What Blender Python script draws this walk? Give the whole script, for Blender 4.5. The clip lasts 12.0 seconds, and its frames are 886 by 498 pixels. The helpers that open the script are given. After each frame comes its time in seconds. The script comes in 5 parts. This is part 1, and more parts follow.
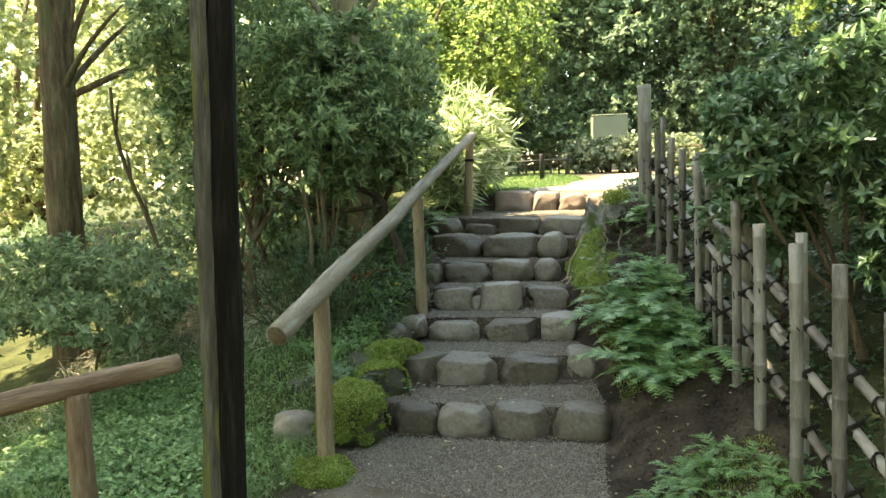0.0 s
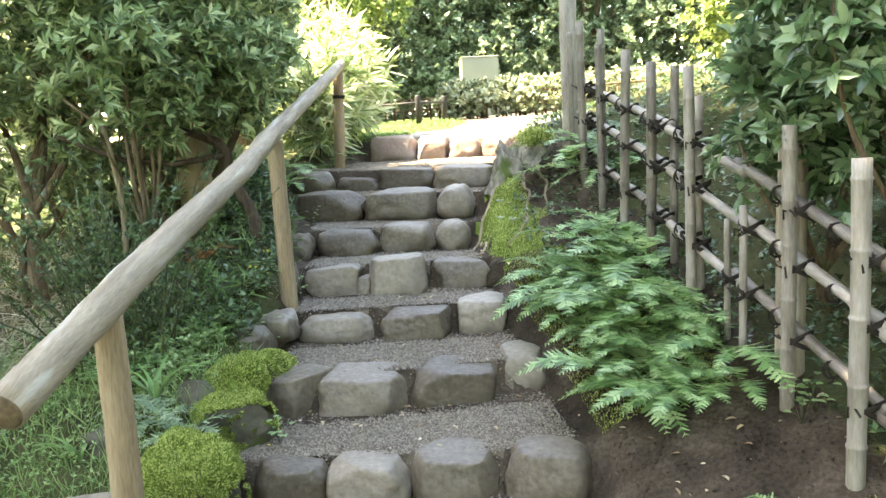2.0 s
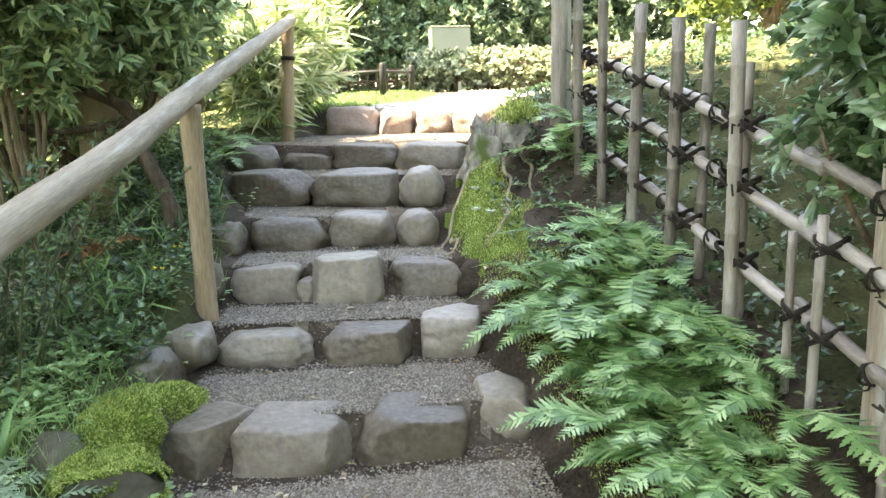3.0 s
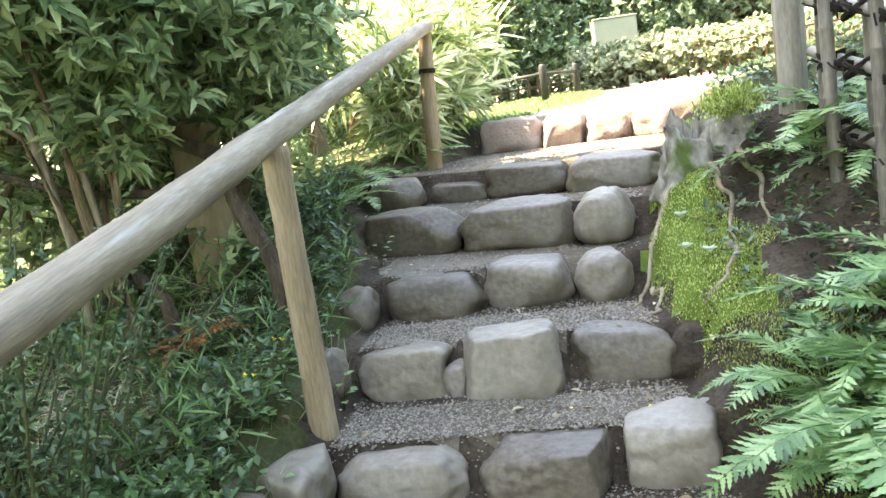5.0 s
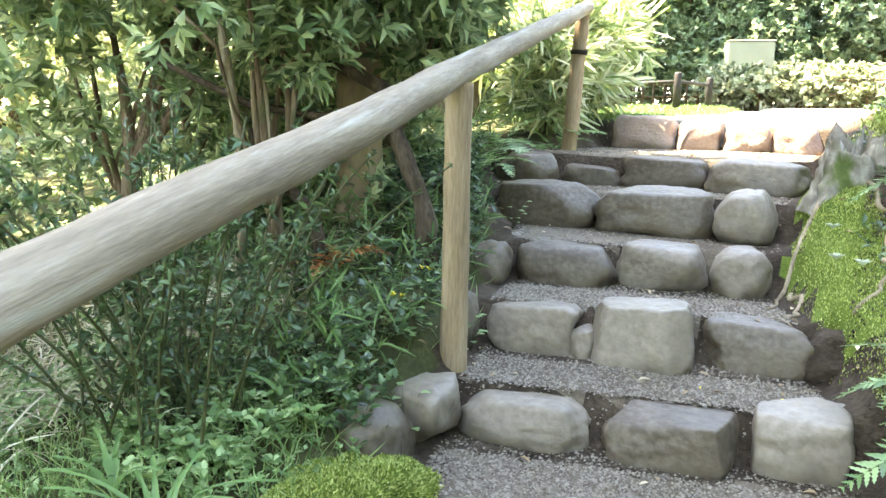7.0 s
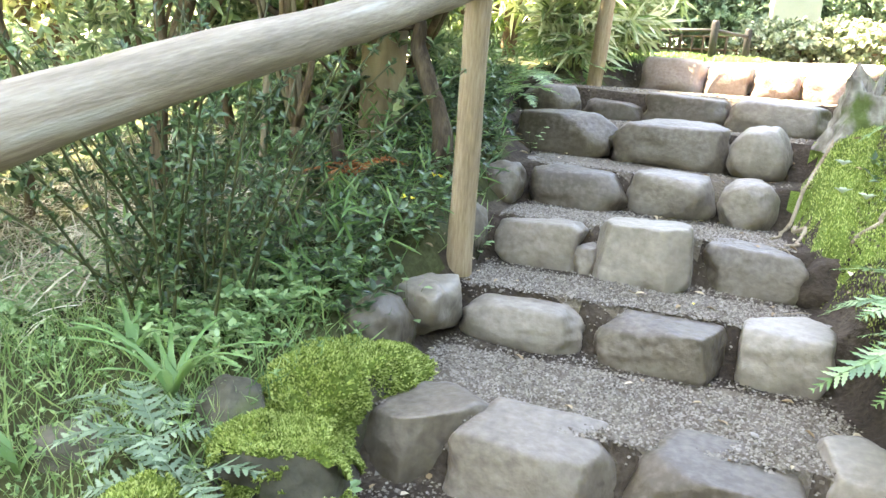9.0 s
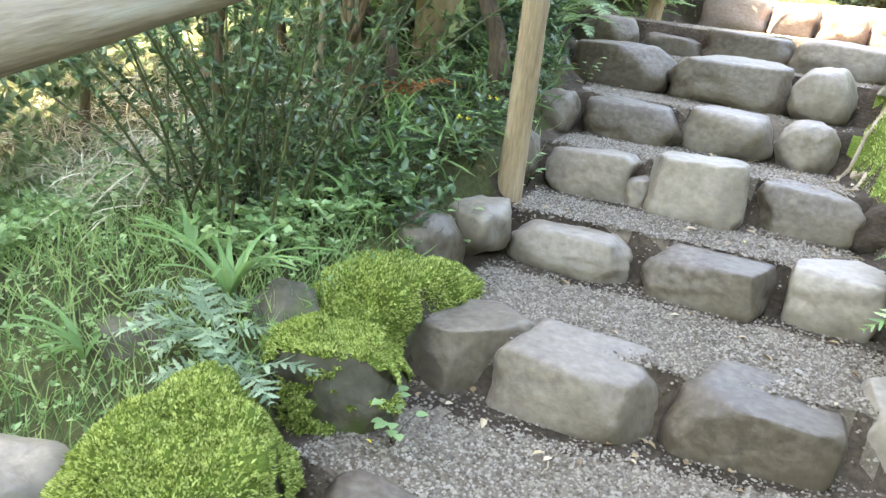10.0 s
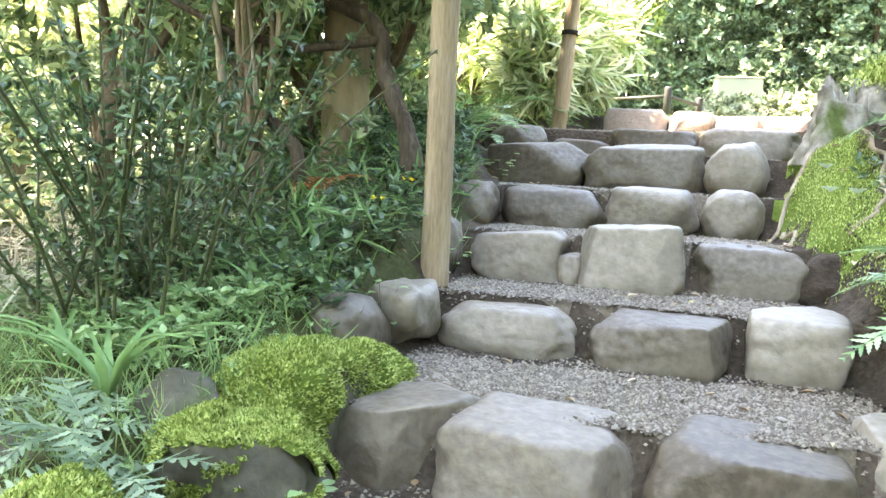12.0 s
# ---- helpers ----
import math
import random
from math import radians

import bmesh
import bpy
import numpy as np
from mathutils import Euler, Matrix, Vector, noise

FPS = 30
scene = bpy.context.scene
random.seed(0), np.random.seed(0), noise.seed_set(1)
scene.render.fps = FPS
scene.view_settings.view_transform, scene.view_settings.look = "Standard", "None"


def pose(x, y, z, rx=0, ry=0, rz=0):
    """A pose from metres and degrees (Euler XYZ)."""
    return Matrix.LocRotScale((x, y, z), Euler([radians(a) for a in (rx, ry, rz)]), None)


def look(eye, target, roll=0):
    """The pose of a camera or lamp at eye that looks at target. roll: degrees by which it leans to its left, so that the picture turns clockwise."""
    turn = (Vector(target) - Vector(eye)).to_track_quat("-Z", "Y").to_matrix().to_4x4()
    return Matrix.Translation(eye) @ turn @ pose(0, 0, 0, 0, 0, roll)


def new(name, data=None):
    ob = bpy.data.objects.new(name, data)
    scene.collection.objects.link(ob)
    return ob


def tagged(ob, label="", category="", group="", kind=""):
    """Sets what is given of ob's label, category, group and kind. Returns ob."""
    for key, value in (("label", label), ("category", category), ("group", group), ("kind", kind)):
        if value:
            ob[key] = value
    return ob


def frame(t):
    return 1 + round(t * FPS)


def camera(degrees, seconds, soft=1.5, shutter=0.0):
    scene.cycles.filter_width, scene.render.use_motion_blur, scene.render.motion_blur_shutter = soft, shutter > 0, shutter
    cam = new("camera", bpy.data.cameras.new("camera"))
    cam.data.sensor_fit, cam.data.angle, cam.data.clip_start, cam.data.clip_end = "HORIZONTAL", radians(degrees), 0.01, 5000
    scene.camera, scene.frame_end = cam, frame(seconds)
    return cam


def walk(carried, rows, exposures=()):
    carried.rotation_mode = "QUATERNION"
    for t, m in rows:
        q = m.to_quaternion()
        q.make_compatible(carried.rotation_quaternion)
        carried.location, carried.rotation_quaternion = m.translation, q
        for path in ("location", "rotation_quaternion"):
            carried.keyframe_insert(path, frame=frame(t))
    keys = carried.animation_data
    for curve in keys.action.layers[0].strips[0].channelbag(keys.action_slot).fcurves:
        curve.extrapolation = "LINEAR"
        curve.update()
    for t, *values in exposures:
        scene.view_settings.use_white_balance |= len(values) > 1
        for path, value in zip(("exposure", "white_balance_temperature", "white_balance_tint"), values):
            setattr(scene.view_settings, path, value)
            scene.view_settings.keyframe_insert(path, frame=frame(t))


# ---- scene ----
cam = camera(59.7, 12.0)
PATH = [
    (0, (1.626, -4.468, 1.549), (0.851, -2.633, 1.364), -2.0),
    (0.5, (1.365, -4.004, 1.498), (0.749, -2.12, 1.231), -2.6),
    (1, (1.13, -3.645, 1.471), (0.583, -1.749, 1.141), -2.5),
    (1.5, (0.985, -3.286, 1.453), (0.525, -1.368, 1.119), -2.7),
    (2, (0.861, -2.86, 1.431), (0.429, -0.933, 1.114), -3.2),
    (2.5, (0.74, -2.401, 1.433), (0.388, -0.463, 1.084), -1.5),
    (2.7, (0.706, -2.219, 1.4), (0.37, -0.285, 1.017), -1.5),
    (4.3, (0.507, -0.985, 1.41), (0.065, 0.934, 1.057), -1.0),
    (4.5, (0.435, -0.898, 1.408), (-0.143, 0.993, 1.107), -5.3),
    (5, (0.424, -0.847, 1.408), (-0.352, 0.967, 1.081), -8.2),
    (5.5, (0.381, -0.855, 1.376), (-0.401, 0.926, 0.909), -6.1),
    (6, (0.298, -0.89, 1.379), (-0.653, 0.799, 0.886), -6.5),
    (6.5, (0.26, -0.92, 1.371), (-0.646, 0.836, 1.063), -4.6),
    (7, (0.231, -1.049, 1.282), (-0.728, 0.674, 0.95), 1.3),
    (7.5, (0.243, -1.13, 1.207), (-0.791, 0.547, 0.863), 6.0),
    (9.3, (0.365, -1.13, 1.158), (-0.616, 0.524, 0.609), 3.2),
    (9.5, (0.352, -1.14, 1.166), (-0.636, 0.484, 0.545), 1.7),
    (10, (0.33, -1.182, 1.108), (-0.706, 0.409, 0.48), 7.1),
    (10.5, (0.294, -1.206, 1.102), (-0.745, 0.346, 0.385), 3.3),
    (11, (0.268, -1.167, 1.074), (-0.856, 0.395, 0.531), 1.8),
    (11.5, (0.246, -1.037, 0.896), (-0.832, 0.631, 0.666), 3.9),
    (12, (0.248, -0.997, 0.81), (-0.7, 0.752, 0.603), 2.7),
]
walk(cam, [(t, look(eye, target, roll)) for t, eye, target, roll in PATH], exposures=[(0, 2.82, 9400, 0), (0.5, 3.58, 8850, 5), (1.5, 3.95, 8700, 9), (2.5, 3.95, 8650, 12), (5.5, 4.25, 8300, 12), (6.5, 4.5, 8300, 13), (7, 4.29, 8300, 11), (7.5, 4.54, 8300, 13), (9.5, 4.53, 8400, 14), (11, 4.48, 8300, 12), (12, 4.63, 8200, 13)])

# world, sun, exposure
world = bpy.data.worlds.new("world")
scene.world = world
world.use_nodes = True
SUN = Vector((-0.70, -0.10, 1.25)).normalized()
_sky = world.node_tree.nodes.new("ShaderNodeTexSky")
_sky.sky_type, _sky.sun_disc = "NISHITA", False
_sky.sun_elevation = math.asin(SUN.z)
_sky.sun_rotation = math.atan2(SUN.x, SUN.y)
_bg = world.node_tree.nodes["Background"]
_bg.inputs["Strength"].default_value = 0.15
world.node_tree.links.new(_sky.outputs[0], _bg.inputs[0])
sun = new("sun", bpy.data.lights.new("sun", "SUN"))
sun.data.energy, sun.data.angle, sun.data.color = 4.5, radians(0.6), (1.0, 0.94, 0.84)
sun.matrix_world = look(SUN * 40, (0, 0, 0))

R = np.random.default_rng(7)


# ---- materials ----
def material(name, ramp, scale=8.0, rough=0.8, bump=0.3, fine=60.0, spec=0.3, island=False, obj=0.0, translucent=0.0, stretch=(1, 1, 1), patch=None, coarse=1.1):
    """Noise-driven surface: ramp colours over coarse and fine grain, with relief."""
    m = bpy.data.materials.new(name)
    m.use_nodes = True
    nt = m.node_tree
    bsdf = nt.nodes["Principled BSDF"]
    L = nt.links.new
    tc = nt.nodes.new("ShaderNodeTexCoord")
    mp = nt.nodes.new("ShaderNodeMapping")
    mp.inputs["Scale"].default_value = stretch
    L(tc.outputs["Object"], mp.inputs[0])
    n1 = nt.nodes.new("ShaderNodeTexNoise")
    n1.inputs["Scale"].default_value, n1.inputs["Detail"].default_value = scale, 5
    n2 = nt.nodes.new("ShaderNodeTexNoise")
    n2.inputs["Scale"].default_value, n2.inputs["Detail"].default_value = fine, 4
    L(mp.outputs[0], n1.inputs[0]); L(mp.outputs[0], n2.inputs[0])
    mix = nt.nodes.new("ShaderNodeMath"); mix.operation = "MULTIPLY_ADD"
    L(n2.outputs[0], mix.inputs[0]); mix.inputs[1].default_value = 0.55
    sub = nt.nodes.new("ShaderNodeMath"); sub.operation = "MULTIPLY_ADD"
    L(n1.outputs[0], sub.inputs[0]); sub.inputs[1].default_value = coarse; sub.inputs[2].default_value = 0.225 - coarse / 2
    L(sub.outputs[0], mix.inputs[2])
    fac = mix.outputs[0]
    if island or obj:
        src = nt.nodes.new("ShaderNodeNewGeometry").outputs["Random Per Island"] if island else nt.nodes.new("ShaderNodeObjectInfo").outputs["Random"]
        ad = nt.nodes.new("ShaderNodeMath"); ad.operation = "MULTIPLY_ADD"
        L(src, ad.inputs[0]); ad.inputs[1].default_value = 0.8 if island else obj
        half = nt.nodes.new("ShaderNodeMath"); half.operation = "MULTIPLY_ADD"
        L(fac, half.inputs[0]); half.inputs[1].default_value = 0.35 if island else 1.0
        half.inputs[2].default_value = -0.05 if island else -obj / 2
        L(half.outputs[0], ad.inputs[2])
        fac = ad.outputs[0]
    cr = nt.nodes.new("ShaderNodeValToRGB")
    el = cr.color_ramp.elements
    while len(el) < len(ramp):
        el.new(0.5)
    for e, (p, c) in zip(el, ramp):
        e.position, e.color = p, (*c, 1)
    L(fac, cr.inputs[0])
    col = cr.outputs[0]
    if patch:
        pcol, lo, hi, psc = patch
        n3 = nt.nodes.new("ShaderNodeTexNoise"); n3.inputs["Scale"].default_value, n3.inputs["Detail"].default_value = psc, 6
        L(mp.outputs[0], n3.inputs[0])
        mr = nt.nodes.new("ShaderNodeMapRange"); mr.inputs[1].default_value, mr.inputs[2].default_value = lo, hi
        L(n3.outputs[0], mr.inputs[0])
        mx = nt.nodes.new("ShaderNodeMixRGB"); mx.inputs[2].default_value = (*pcol, 1)
        L(mr.outputs[0], mx.inputs[0]); L(col, mx.inputs[1])
        col = mx.outputs[0]
    L(col, bsdf.inputs["Base Color"])
    bsdf.inputs["Roughness"].default_value = rough
    bsdf.inputs["Specular IOR Level"].default_value = spec
    if bump:
        b = nt.nodes.new("ShaderNodeBump")
        b.inputs["Strength"].default_value, b.inputs["Distance"].default_value = bump, 0.02
        L(mix.outputs[0], b.inputs["Height"])
        L(b.outputs[0], bsdf.inputs["Normal"])
    if translucent:
        tr = nt.nodes.new("ShaderNodeBsdfTranslucent")
        hs = nt.nodes.new("ShaderNodeHueSaturation")
        hs.inputs["Value"].default_value, hs.inputs["Hue"].default_value = 1.6, 0.485
        L(col, hs.inputs["Color"]); L(hs.outputs[0], tr.inputs[0])
        ms = nt.nodes.new("ShaderNodeMixShader"); ms.inputs[0].default_value = translucent
        L(bsdf.outputs[0], ms.inputs[1]); L(tr.outputs[0], ms.inputs[2])
        L(ms.outputs[0], nt.nodes["Material Output"].inputs[0])
    return m


M_STONE = material("stone", [(0.2, (0.064, 0.049, 0.034)), (0.5, (0.155, 0.129, 0.101)), (0.85, (0.27, 0.235, 0.193))], 2.4, 0.52, 0.42, 40, 0.45, obj=0.5, patch=((0.06, 0.045, 0.027), 0.48, 0.70, 2.6), coarse=0.9)
M_STONE_RED = material("sandstone", [(0.15, (0.13, 0.09, 0.07)), (0.5, (0.24, 0.178, 0.145)), (0.85, (0.34, 0.275, 0.235))], 4, 0.8, 0.5, 50, 0.25, obj=0.3, coarse=1.0)
# dark grey-brown stone with random greenish patches
M_STONE_DARK = material("dark_stone", [(0.15, (0.03, 0.028, 0.02)), (0.5, (0.085, 0.078, 0.058)), (0.85, (0.15, 0.14, 0.105))], 6, 0.75, 0.7, 40, 0.3, patch=((0.06, 0.075, 0.02), 0.5, 0.62, 7))
M_GRAVEL = material("gravel_bed", [(0.2, (0.06, 0.047, 0.034)), (0.5, (0.13, 0.107, 0.081)), (0.8, (0.21, 0.18, 0.145))], 3, 0.92, 0.8, 110, 0.15)
M_PEBBLE = material("pebble", [(0.1, (0.072, 0.058, 0.044)), (0.5, (0.158, 0.134, 0.108)), (0.92, (0.275, 0.247, 0.208))], 20, 0.85, 0, 60, 0.2, island=True)
M_SOIL = material("soil", [(0.2, (0.017, 0.013, 0.010)), (0.5, (0.047, 0.036, 0.027)), (0.8, (0.105, 0.083, 0.064))], 4, 0.95, 1.0, 60, 0.1)
M_UNDER = material("undergrowth_soil", [(0.2, (0.022, 0.024, 0.012)), (0.5, (0.05, 0.055, 0.024)), (0.8, (0.10, 0.105, 0.05))], 3, 0.95, 0.9, 60, 0.1)
M_MOSS = material("moss", [(0.15, (0.05, 0.075, 0.014)), (0.5, (0.115, 0.165, 0.033)), (0.85, (0.22, 0.275, 0.075))], 5, 0.95, 1.0, 150, 0.1)
M_LAWN = material("thin_lawn", [(0.15, (0.05, 0.07, 0.022)), (0.5, (0.09, 0.125, 0.042)), (0.85, (0.16, 0.195, 0.085))], 3, 0.95, 0.8, 90, 0.1)
M_MOSSTUFT = material("moss_tuft", [(0.1, (0.08, 0.12, 0.022)), (0.5, (0.25, 0.325, 0.085)), (0.9, (0.52, 0.58, 0.23))], 12, 0.9, 0, 60, 0.1, island=True, translucent=0.25)
M_LOG = material("weathered_log", [(0.15, (0.12, 0.096, 0.07)), (0.5, (0.25, 0.205, 0.155)), (0.85, (0.40, 0.35, 0.285))], 6, 0.75, 0.25, 38, 0.3, stretch=(5, 5, 0.5), patch=((0.40, 0.385, 0.35), 0.58, 0.70, 3), coarse=0.9)
M_POST = material("peeled_post", [(0.15, (0.13, 0.088, 0.05)), (0.5, (0.27, 0.20, 0.128)), (0.85, (0.38, 0.30, 0.21))], 5, 0.75, 0.3, 40, 0.3, stretch=(4, 4, 0.5), coarse=0.9)
M_LOGRED = material("brown_log", [(0.15, (0.10, 0.06, 0.035)), (0.5, (0.22, 0.145, 0.095)), (0.85, (0.34, 0.25, 0.18))], 6, 0.8, 0.5, 30, 0.25, stretch=(5, 5, 0.6))
M_CUT = material("cut_end", [(0.2, (0.05, 0.035, 0.02)), (0.8, (0.22, 0.16, 0.10))], 20, 0.9, 0.5, 60)
# gate post timber: shadowed face near black, lit weathered face paler, both in colour
M_SHADOWPOST = material("shadowed_timber", [(0.15, (0.006, 0.005, 0.004)), (0.5, (0.013, 0.011, 0.009)), (0.85, (0.034, 0.029, 0.024))], 6, 0.95, 0.7, 30, 0.08, stretch=(6, 6, 0.5))
M_LITEDGE = material("lit_weathered_edge", [(0.15, (0.035, 0.03, 0.024)), (0.5, (0.09, 0.079, 0.063)), (0.85, (0.19, 0.172, 0.142))], 6, 0.85, 0.7, 30, 0.2, stretch=(6, 6, 0.6), patch=((0.15, 0.15, 0.05), 0.55, 0.65, 5))
M_BAMBOO = material("dry_bamboo", [(0.15, (0.085, 0.070, 0.058)), (0.5, (0.215, 0.186, 0.160)), (0.85, (0.35, 0.318, 0.285))], 5, 0.5, 0.15, 35, 0.45, stretch=(4, 4, 0.7), obj=0.4, patch=((0.11, 0.09, 0.065), 0.56, 0.72, 2.5))
M_TIE = material("palm_rope", [(0.2, (0.012, 0.010, 0.009)), (0.8, (0.045, 0.038, 0.032))], 40, 0.9, 0.8, 200, 0.1)
M_BARK = material("bark", [(0.15, (0.045, 0.030, 0.018)), (0.5, (0.13, 0.092, 0.058)), (0.85, (0.25, 0.19, 0.13))], 5, 0.9, 0.9, 25, 0.15, stretch=(5, 5, 0.8), patch=((0.10, 0.11, 0.05), 0.55, 0.7, 3))
M_BARKDARK = material("dark_bark", [(0.15, (0.022, 0.016, 0.011)), (0.5, (0.065, 0.048, 0.033)), (0.85, (0.14, 0.11, 0.08))], 5, 0.9, 0.9, 25, 0.15, stretch=(5, 5, 0.8))
M_BARKPALE = material("pale_bark", [(0.15, (0.13, 0.10, 0.07)), (0.5, (0.27, 0.22, 0.155)), (0.85, (0.40, 0.34, 0.26))], 4, 0.9, 0.7, 25, 0.15, stretch=(4, 4, 0.8))
M_TRUNKTAN = material("smooth_tan_bark", [(0.15, (0.17, 0.125, 0.075)), (0.5, (0.27, 0.21, 0.135)), (0.85, (0.36, 0.30, 0.20))], 4, 0.85, 0.25, 18, 0.2, stretch=(2, 2, 0.7), patch=((0.12, 0.13, 0.06), 0.56, 0.75, 2))
M_STUMP = material("rotten_stump", [(0.15, (0.07, 0.06, 0.048)), (0.5, (0.24, 0.22, 0.19)), (0.85, (0.46, 0.445, 0.41))], 7, 0.9, 1.0, 25, 0.15, stretch=(1.3, 1.3, 0.9), patch=((0.09, 0.12, 0.04), 0.52, 0.62, 5))
M_BOLLARD = material("black_paint", [(0.2, (0.012, 0.011, 0.010)), (0.8, (0.03, 0.028, 0.026))], 10, 0.6, 0.2, 50)
M_SIGN = material("olive_cabinet", [(0.2, (0.21, 0.24, 0.175)), (0.8, (0.26, 0.29, 0.215))], 2, 0.6, 0.05, 30)
M_PAVE = material("paving_stone", [(0.15, (0.17, 0.155, 0.135)), (0.5, (0.27, 0.25, 0.225)), (0.85, (0.37, 0.35, 0.32))], 4, 0.85, 0.4, 50)


def leaf_material(name, dark, mid, light, rough=0.45, tr=0.3, spec=0.4):
    return material(name, [(0.1, dark), (0.5, mid), (0.92, light)], 2.0, rough, 0, 30, spec, island=True, translucent=tr)


M_LEAF = leaf_material("shrub_leaf", (0.07, 0.125, 0.055), (0.20, 0.29, 0.14), (0.46, 0.53, 0.30), 0.32, 0.40)
M_LEAFGLOSS = leaf_material("glossy_leaf", (0.04, 0.085, 0.038), (0.10, 0.18, 0.08), (0.25, 0.35, 0.20), 0.25, 0.25, 0.7)
# darker copy of the glossy leaf: shade under shrubs is put into its colour
M_LEAFSHADED = leaf_material("shaded_glossy_leaf", (0.018, 0.045, 0.018), (0.05, 0.105, 0.042), (0.13, 0.21, 0.095), 0.3, 0.2, 0.6)
M_LEAFFAR = leaf_material("tree_leaf", (0.06, 0.11, 0.03), (0.15, 0.23, 0.065), (0.32, 0.39, 0.13), 0.55, 0.42)
M_LEAFDARK = leaf_material("conifer_leaf", (0.07, 0.12, 0.06), (0.18, 0.26, 0.14), (0.38, 0.46, 0.30), 0.5, 0.38)
# yellow-green leaf, whitened so the bright haze beyond the slope is in the colour
M_LEAFYELLOW = leaf_material("hazed_sunlit_leaf", (0.17, 0.21, 0.09), (0.35, 0.40, 0.21), (0.60, 0.62, 0.42), 0.55, 0.45)
M_SASA = leaf_material("bamboo_grass_leaf", (0.10, 0.17, 0.05), (0.32, 0.40, 0.19), (0.72, 0.74, 0.56), 0.4, 0.35)
M_FERN = leaf_material("fern_frond", (0.055, 0.125, 0.045), (0.15, 0.275, 0.10), (0.36, 0.49, 0.24), 0.36, 0.32)
M_FERNGREY = leaf_material("pale_fern_frond", (0.10, 0.16, 0.10), (0.19, 0.27, 0.17), (0.32, 0.40, 0.28), 0.5, 0.25)
M_GRASS = leaf_material("grass", (0.055, 0.12, 0.04), (0.135, 0.24, 0.085), (0.31, 0.41, 0.18), 0.5, 0.35)
M_WEED = leaf_material("weed_leaf", (0.085, 0.17, 0.065), (0.18, 0.30, 0.125), (0.36, 0.48, 0.25), 0.42, 0.32)
M_STRAP = leaf_material("strap_leaf", (0.06, 0.13, 0.045), (0.12, 0.235, 0.08), (0.24, 0.37, 0.15), 0.45, 0.3)
M_STEM = material("green_stem", [(0.2, (0.025, 0.035, 0.012)), (0.8, (0.08, 0.085, 0.035))], 10, 0.6, 0.2, 40)
M_DRYGRASS = leaf_material("dry_grass", (0.16, 0.13, 0.08), (0.36, 0.32, 0.23), (0.60, 0.57, 0.46), 0.7, 0.2)
M_PALELEAF = leaf_material("pale_leaf", (0.22, 0.28, 0.20), (0.38, 0.44, 0.34), (0.60, 0.64, 0.54), 0.5, 0.2)
M_RUST = leaf_material("rust_leaf", (0.13, 0.045, 0.012), (0.28, 0.10, 0.03), (0.42, 0.20, 0.06), 0.7, 0.2)
M_HEDGE = leaf_material("hedge_leaf", (0.07, 0.10, 0.05), (0.19, 0.23, 0.125), (0.42, 0.45, 0.32), 0.5, 0.3)
M_DEADLEAF = leaf_material("dead_leaf", (0.16, 0.10, 0.05), (0.33, 0.25, 0.15), (0.55, 0.48, 0.34), 0.8, 0.1)


# ---- mesh helpers ----
def mesh_from(name, verts, tris, mat, smooth=False):
    """A mesh from arrays of vertices and of triangles or quads."""
    verts, tris = np.asarray(verts, float), np.asarray(tris, int)
    me = bpy.data.meshes.new(name)
    k = tris.shape[1]
    me.vertices.add(len(verts)); me.vertices.foreach_set("co", verts.ravel())
    me.loops.add(tris.size); me.loops.foreach_set("vertex_index", tris.ravel())
    me.polygons.add(len(tris)); me.polygons.foreach_set("loop_start", np.arange(0, tris.size, k))
    me.polygons.foreach_set("loop_total", np.full(len(tris), k))
    if smooth:
        me.polygons.foreach_set("use_smooth", np.ones(len(tris), bool))
    me.update(calc_edges=True)
    if mat:
        me.materials.append(mat)
    return me


def part(name, me, parent=None, label="", m=None):
    ob = new(name, me)
    if parent:
        ob.parent = parent
    if m is not None:
        ob.matrix_basis = m
    return tagged(ob, label)


def thing(name, label, category, group="", kind="", at=(0, 0, 0)):
    ob = new(name)
    ob.location = at
    ob.empty_display_size = 0.1
    return tagged(ob, label, category, group, kind)


def hash3(i, j, k, s):
    h = (i * 374761393 + j * 668265263 + k * 2147483647 + s * 974634777) & 0xFFFFFFFF
    h = ((h ^ (h >> 13)) * 1274126177) & 0xFFFFFFFF
    return ((h ^ (h >> 16)) & 0xFFFF) / 65535.0


def vnoise(p, s=0):
    """Smooth value noise in -1..1 at points p (n, 3)."""
    p = np.asarray(p, float)
    i = np.floor(p).astype(np.int64)
    f = p - i
    f = f * f * (3 - 2 * f)
    out = 0
    for a in (0, 1):
        for b in (0, 1):
            for c in (0, 1):
                w = np.abs(1 - a - f[:, 0]) * np.abs(1 - b - f[:, 1]) * np.abs(1 - c - f[:, 2])
                out = out + w * hash3(i[:, 0] + a, i[:, 1] + b, i[:, 2] + c, s)
    return out * 2 - 1


def smooth(a, b, x):
    t = np.clip((x - a) / (b - a), 0, 1)
    return t * t * (3 - 2 * t)


